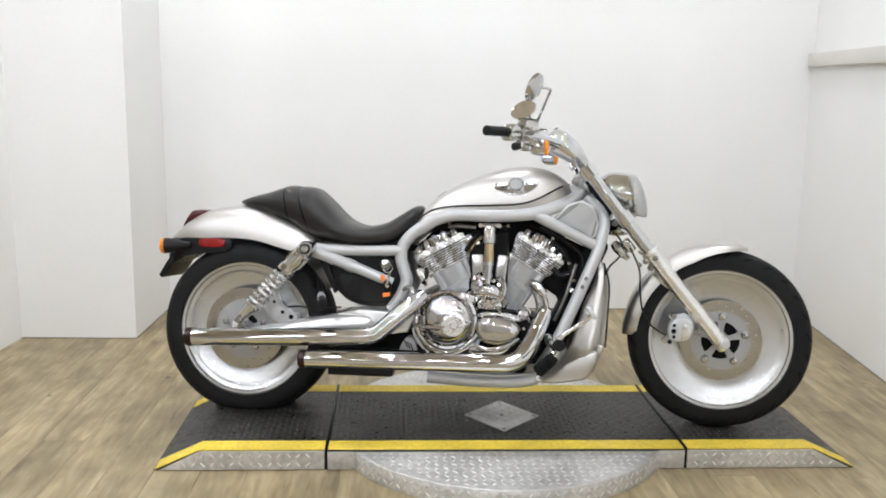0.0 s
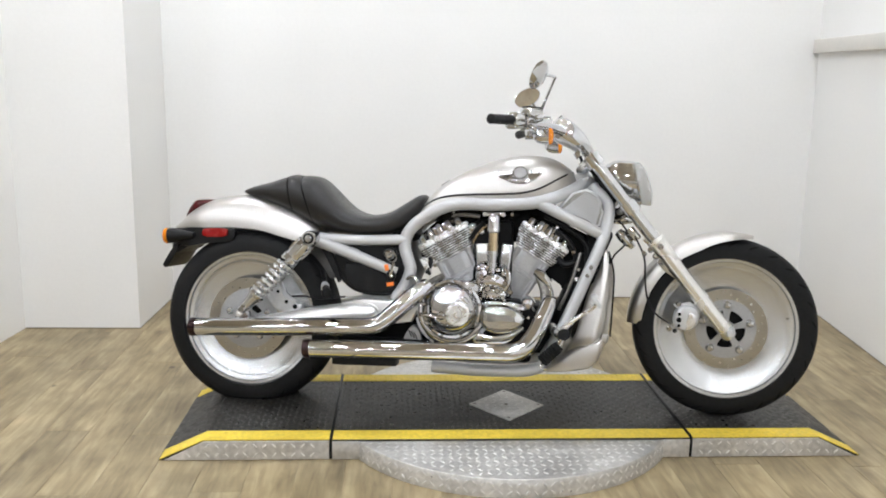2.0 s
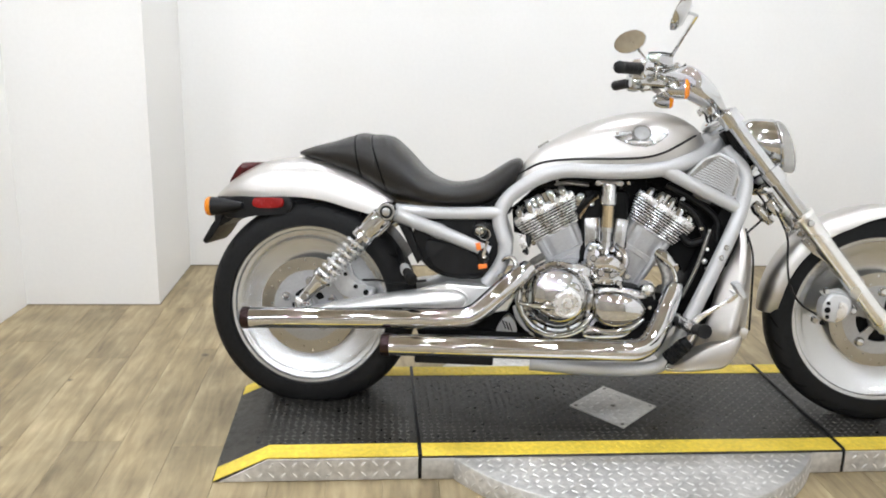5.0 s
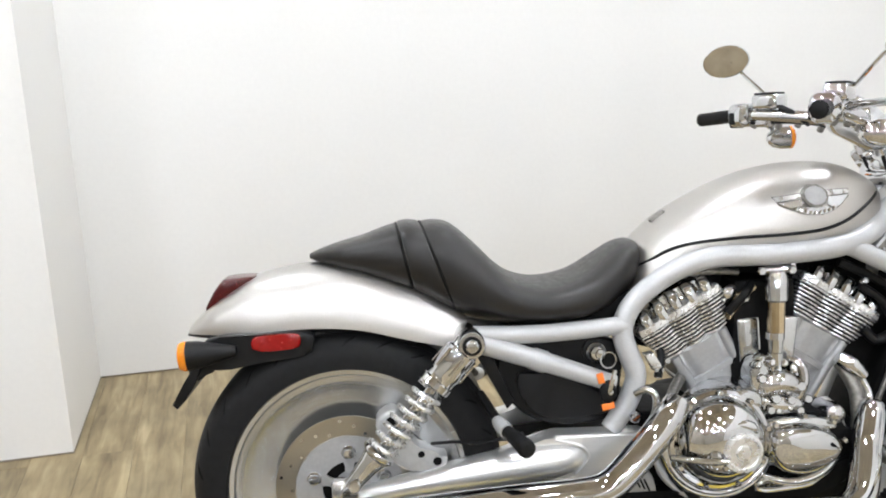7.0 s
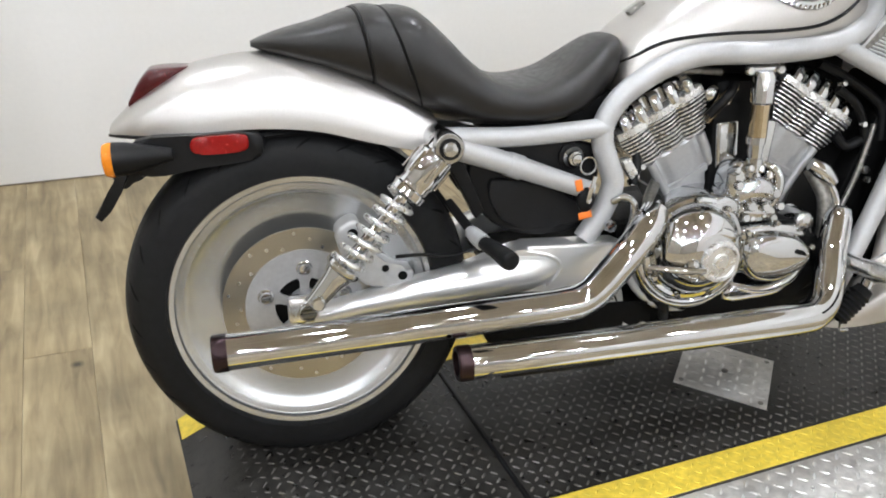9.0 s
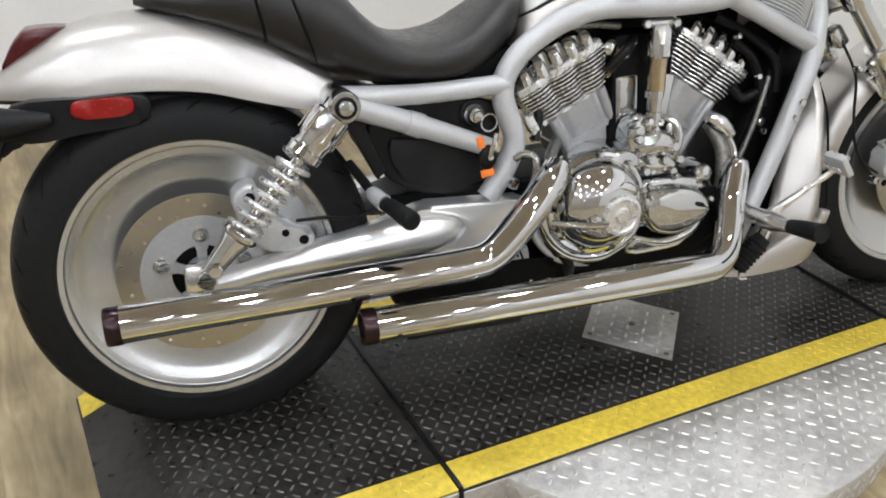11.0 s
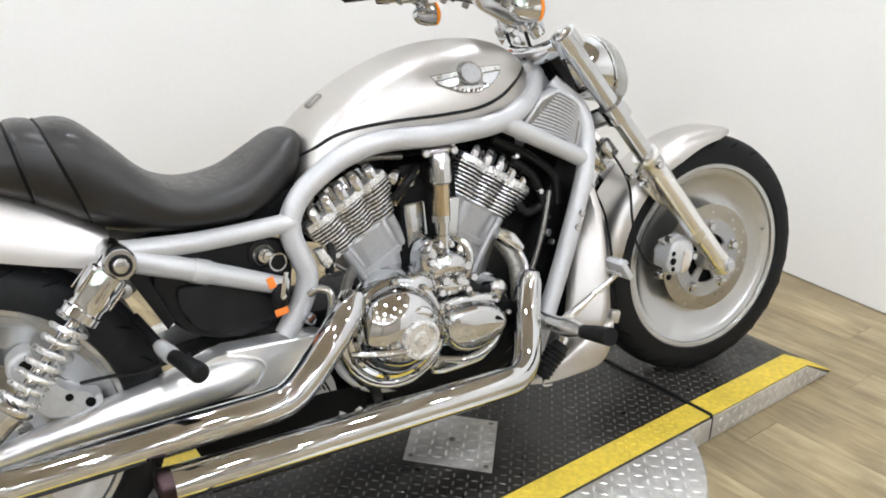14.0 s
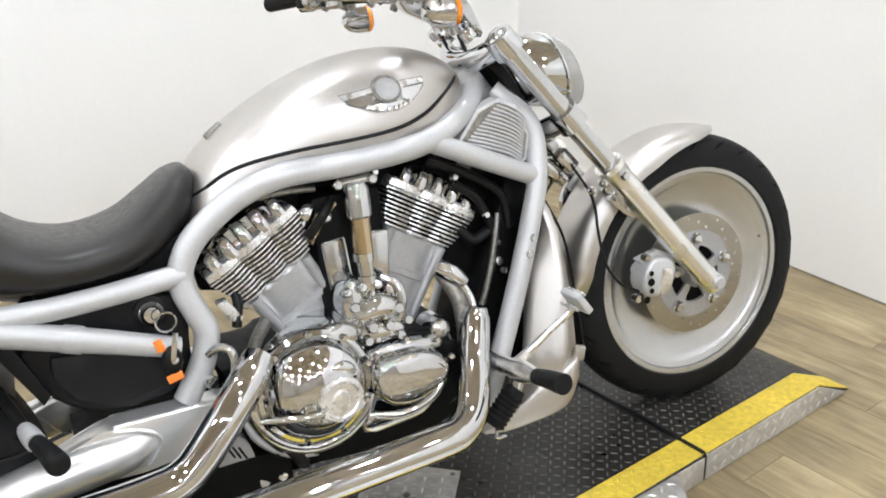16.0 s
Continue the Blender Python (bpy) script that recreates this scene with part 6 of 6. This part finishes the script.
# keys hanging from the lock
keys = thing("key_ring", BIKE @ pose(0.526, -0.158, 0.527), "key ring with black fob and orange tags hanging from the lock", "keys")
rg = [(0.0, -0.002 + 0.002 * math.sin(2 * math.pi * k / 24), 0.016 * math.cos(2 * math.pi * k / 24)) for k in range(24)]
rg = [(0.016 * math.sin(2 * math.pi * k / 24) + 0.004, y, z) for k, (_, y, z) in enumerate(rg)]
part("ring", tube(rg, 0.0018, 6, 1, closed=True), M_CHROME, keys)
part("fob", loft([(-0.013, -0.076, -0.056, 0.006), (-0.006, -0.086, -0.044, 0.010), (0.004, -0.090, -0.040, 0.011), (0.013, -0.084, -0.046, 0.010), (0.019, -0.074, -0.056, 0.006)], 2.2, 20, 3), M_PLASTIC, keys, "black key fob")
part("fob_button", lathe([(0.0, 0.006), (0.002, 0.006), (0.003, 0.004), (0.0035, 0.0)], (0.005, -0.010, -0.064), (0.1, -1, 0.2), 16), M_CHROME, keys)
part("tag", block((0.014, 0.003, 0.022), pose(-0.013, -0.004, -0.036, 0, -14, 0), 0.002), M_ORANGE, keys, "orange key tag")
part("tag", block((0.026, 0.003, 0.014), pose(0.002, -0.004, -0.094, 0, -12, 0), 0.002), M_ORANGE, keys, "orange key tag")
part("key", block((0.009, 0.003, 0.046), pose(0.008, -0.014, -0.040, 0, 14, 0), 0.001), M_CHROME, keys, "steel key")

# ---------------------------------------------------------------- floor planks
FLOOR = pose(0, 0, 0, 0, 0, ROOM)
base = solid("floor", block((9.6, 14.4, 0.10), pose(-1.4, -0.8, -0.0525), bevel=0), M_PLANK, "grey-beige wood plank floor", "floor", "structure", FLOOR)
PW, PL = 0.152, 1.22
plank_mesh = {}
rng = random.Random(7)
for i in range(32):
    u0 = -2.30 + i * PW
    v = -2.95 - rng.random() * PL
    while v < 5.3:
        a, b = max(v, -3.0), min(v + PL, 5.35)
        v += PL
        if b - a < 0.05 or (a < 0.4 and (i < 2 or i > 29)):
            continue
        key = round(b - a, 2)
        if key not in plank_mesh:
            plank_mesh[key] = mesh_of("plank", block((PW - 0.0008, key - 0.0010, 0.006), pose(0, 0, -0.003), 0.0006, 1), M_PLANK)
        pl = new("plank", plank_mesh[key])
        pl.parent = base
        pl.matrix_basis = pose(u0 + PW / 2, (a + b) / 2, 0)
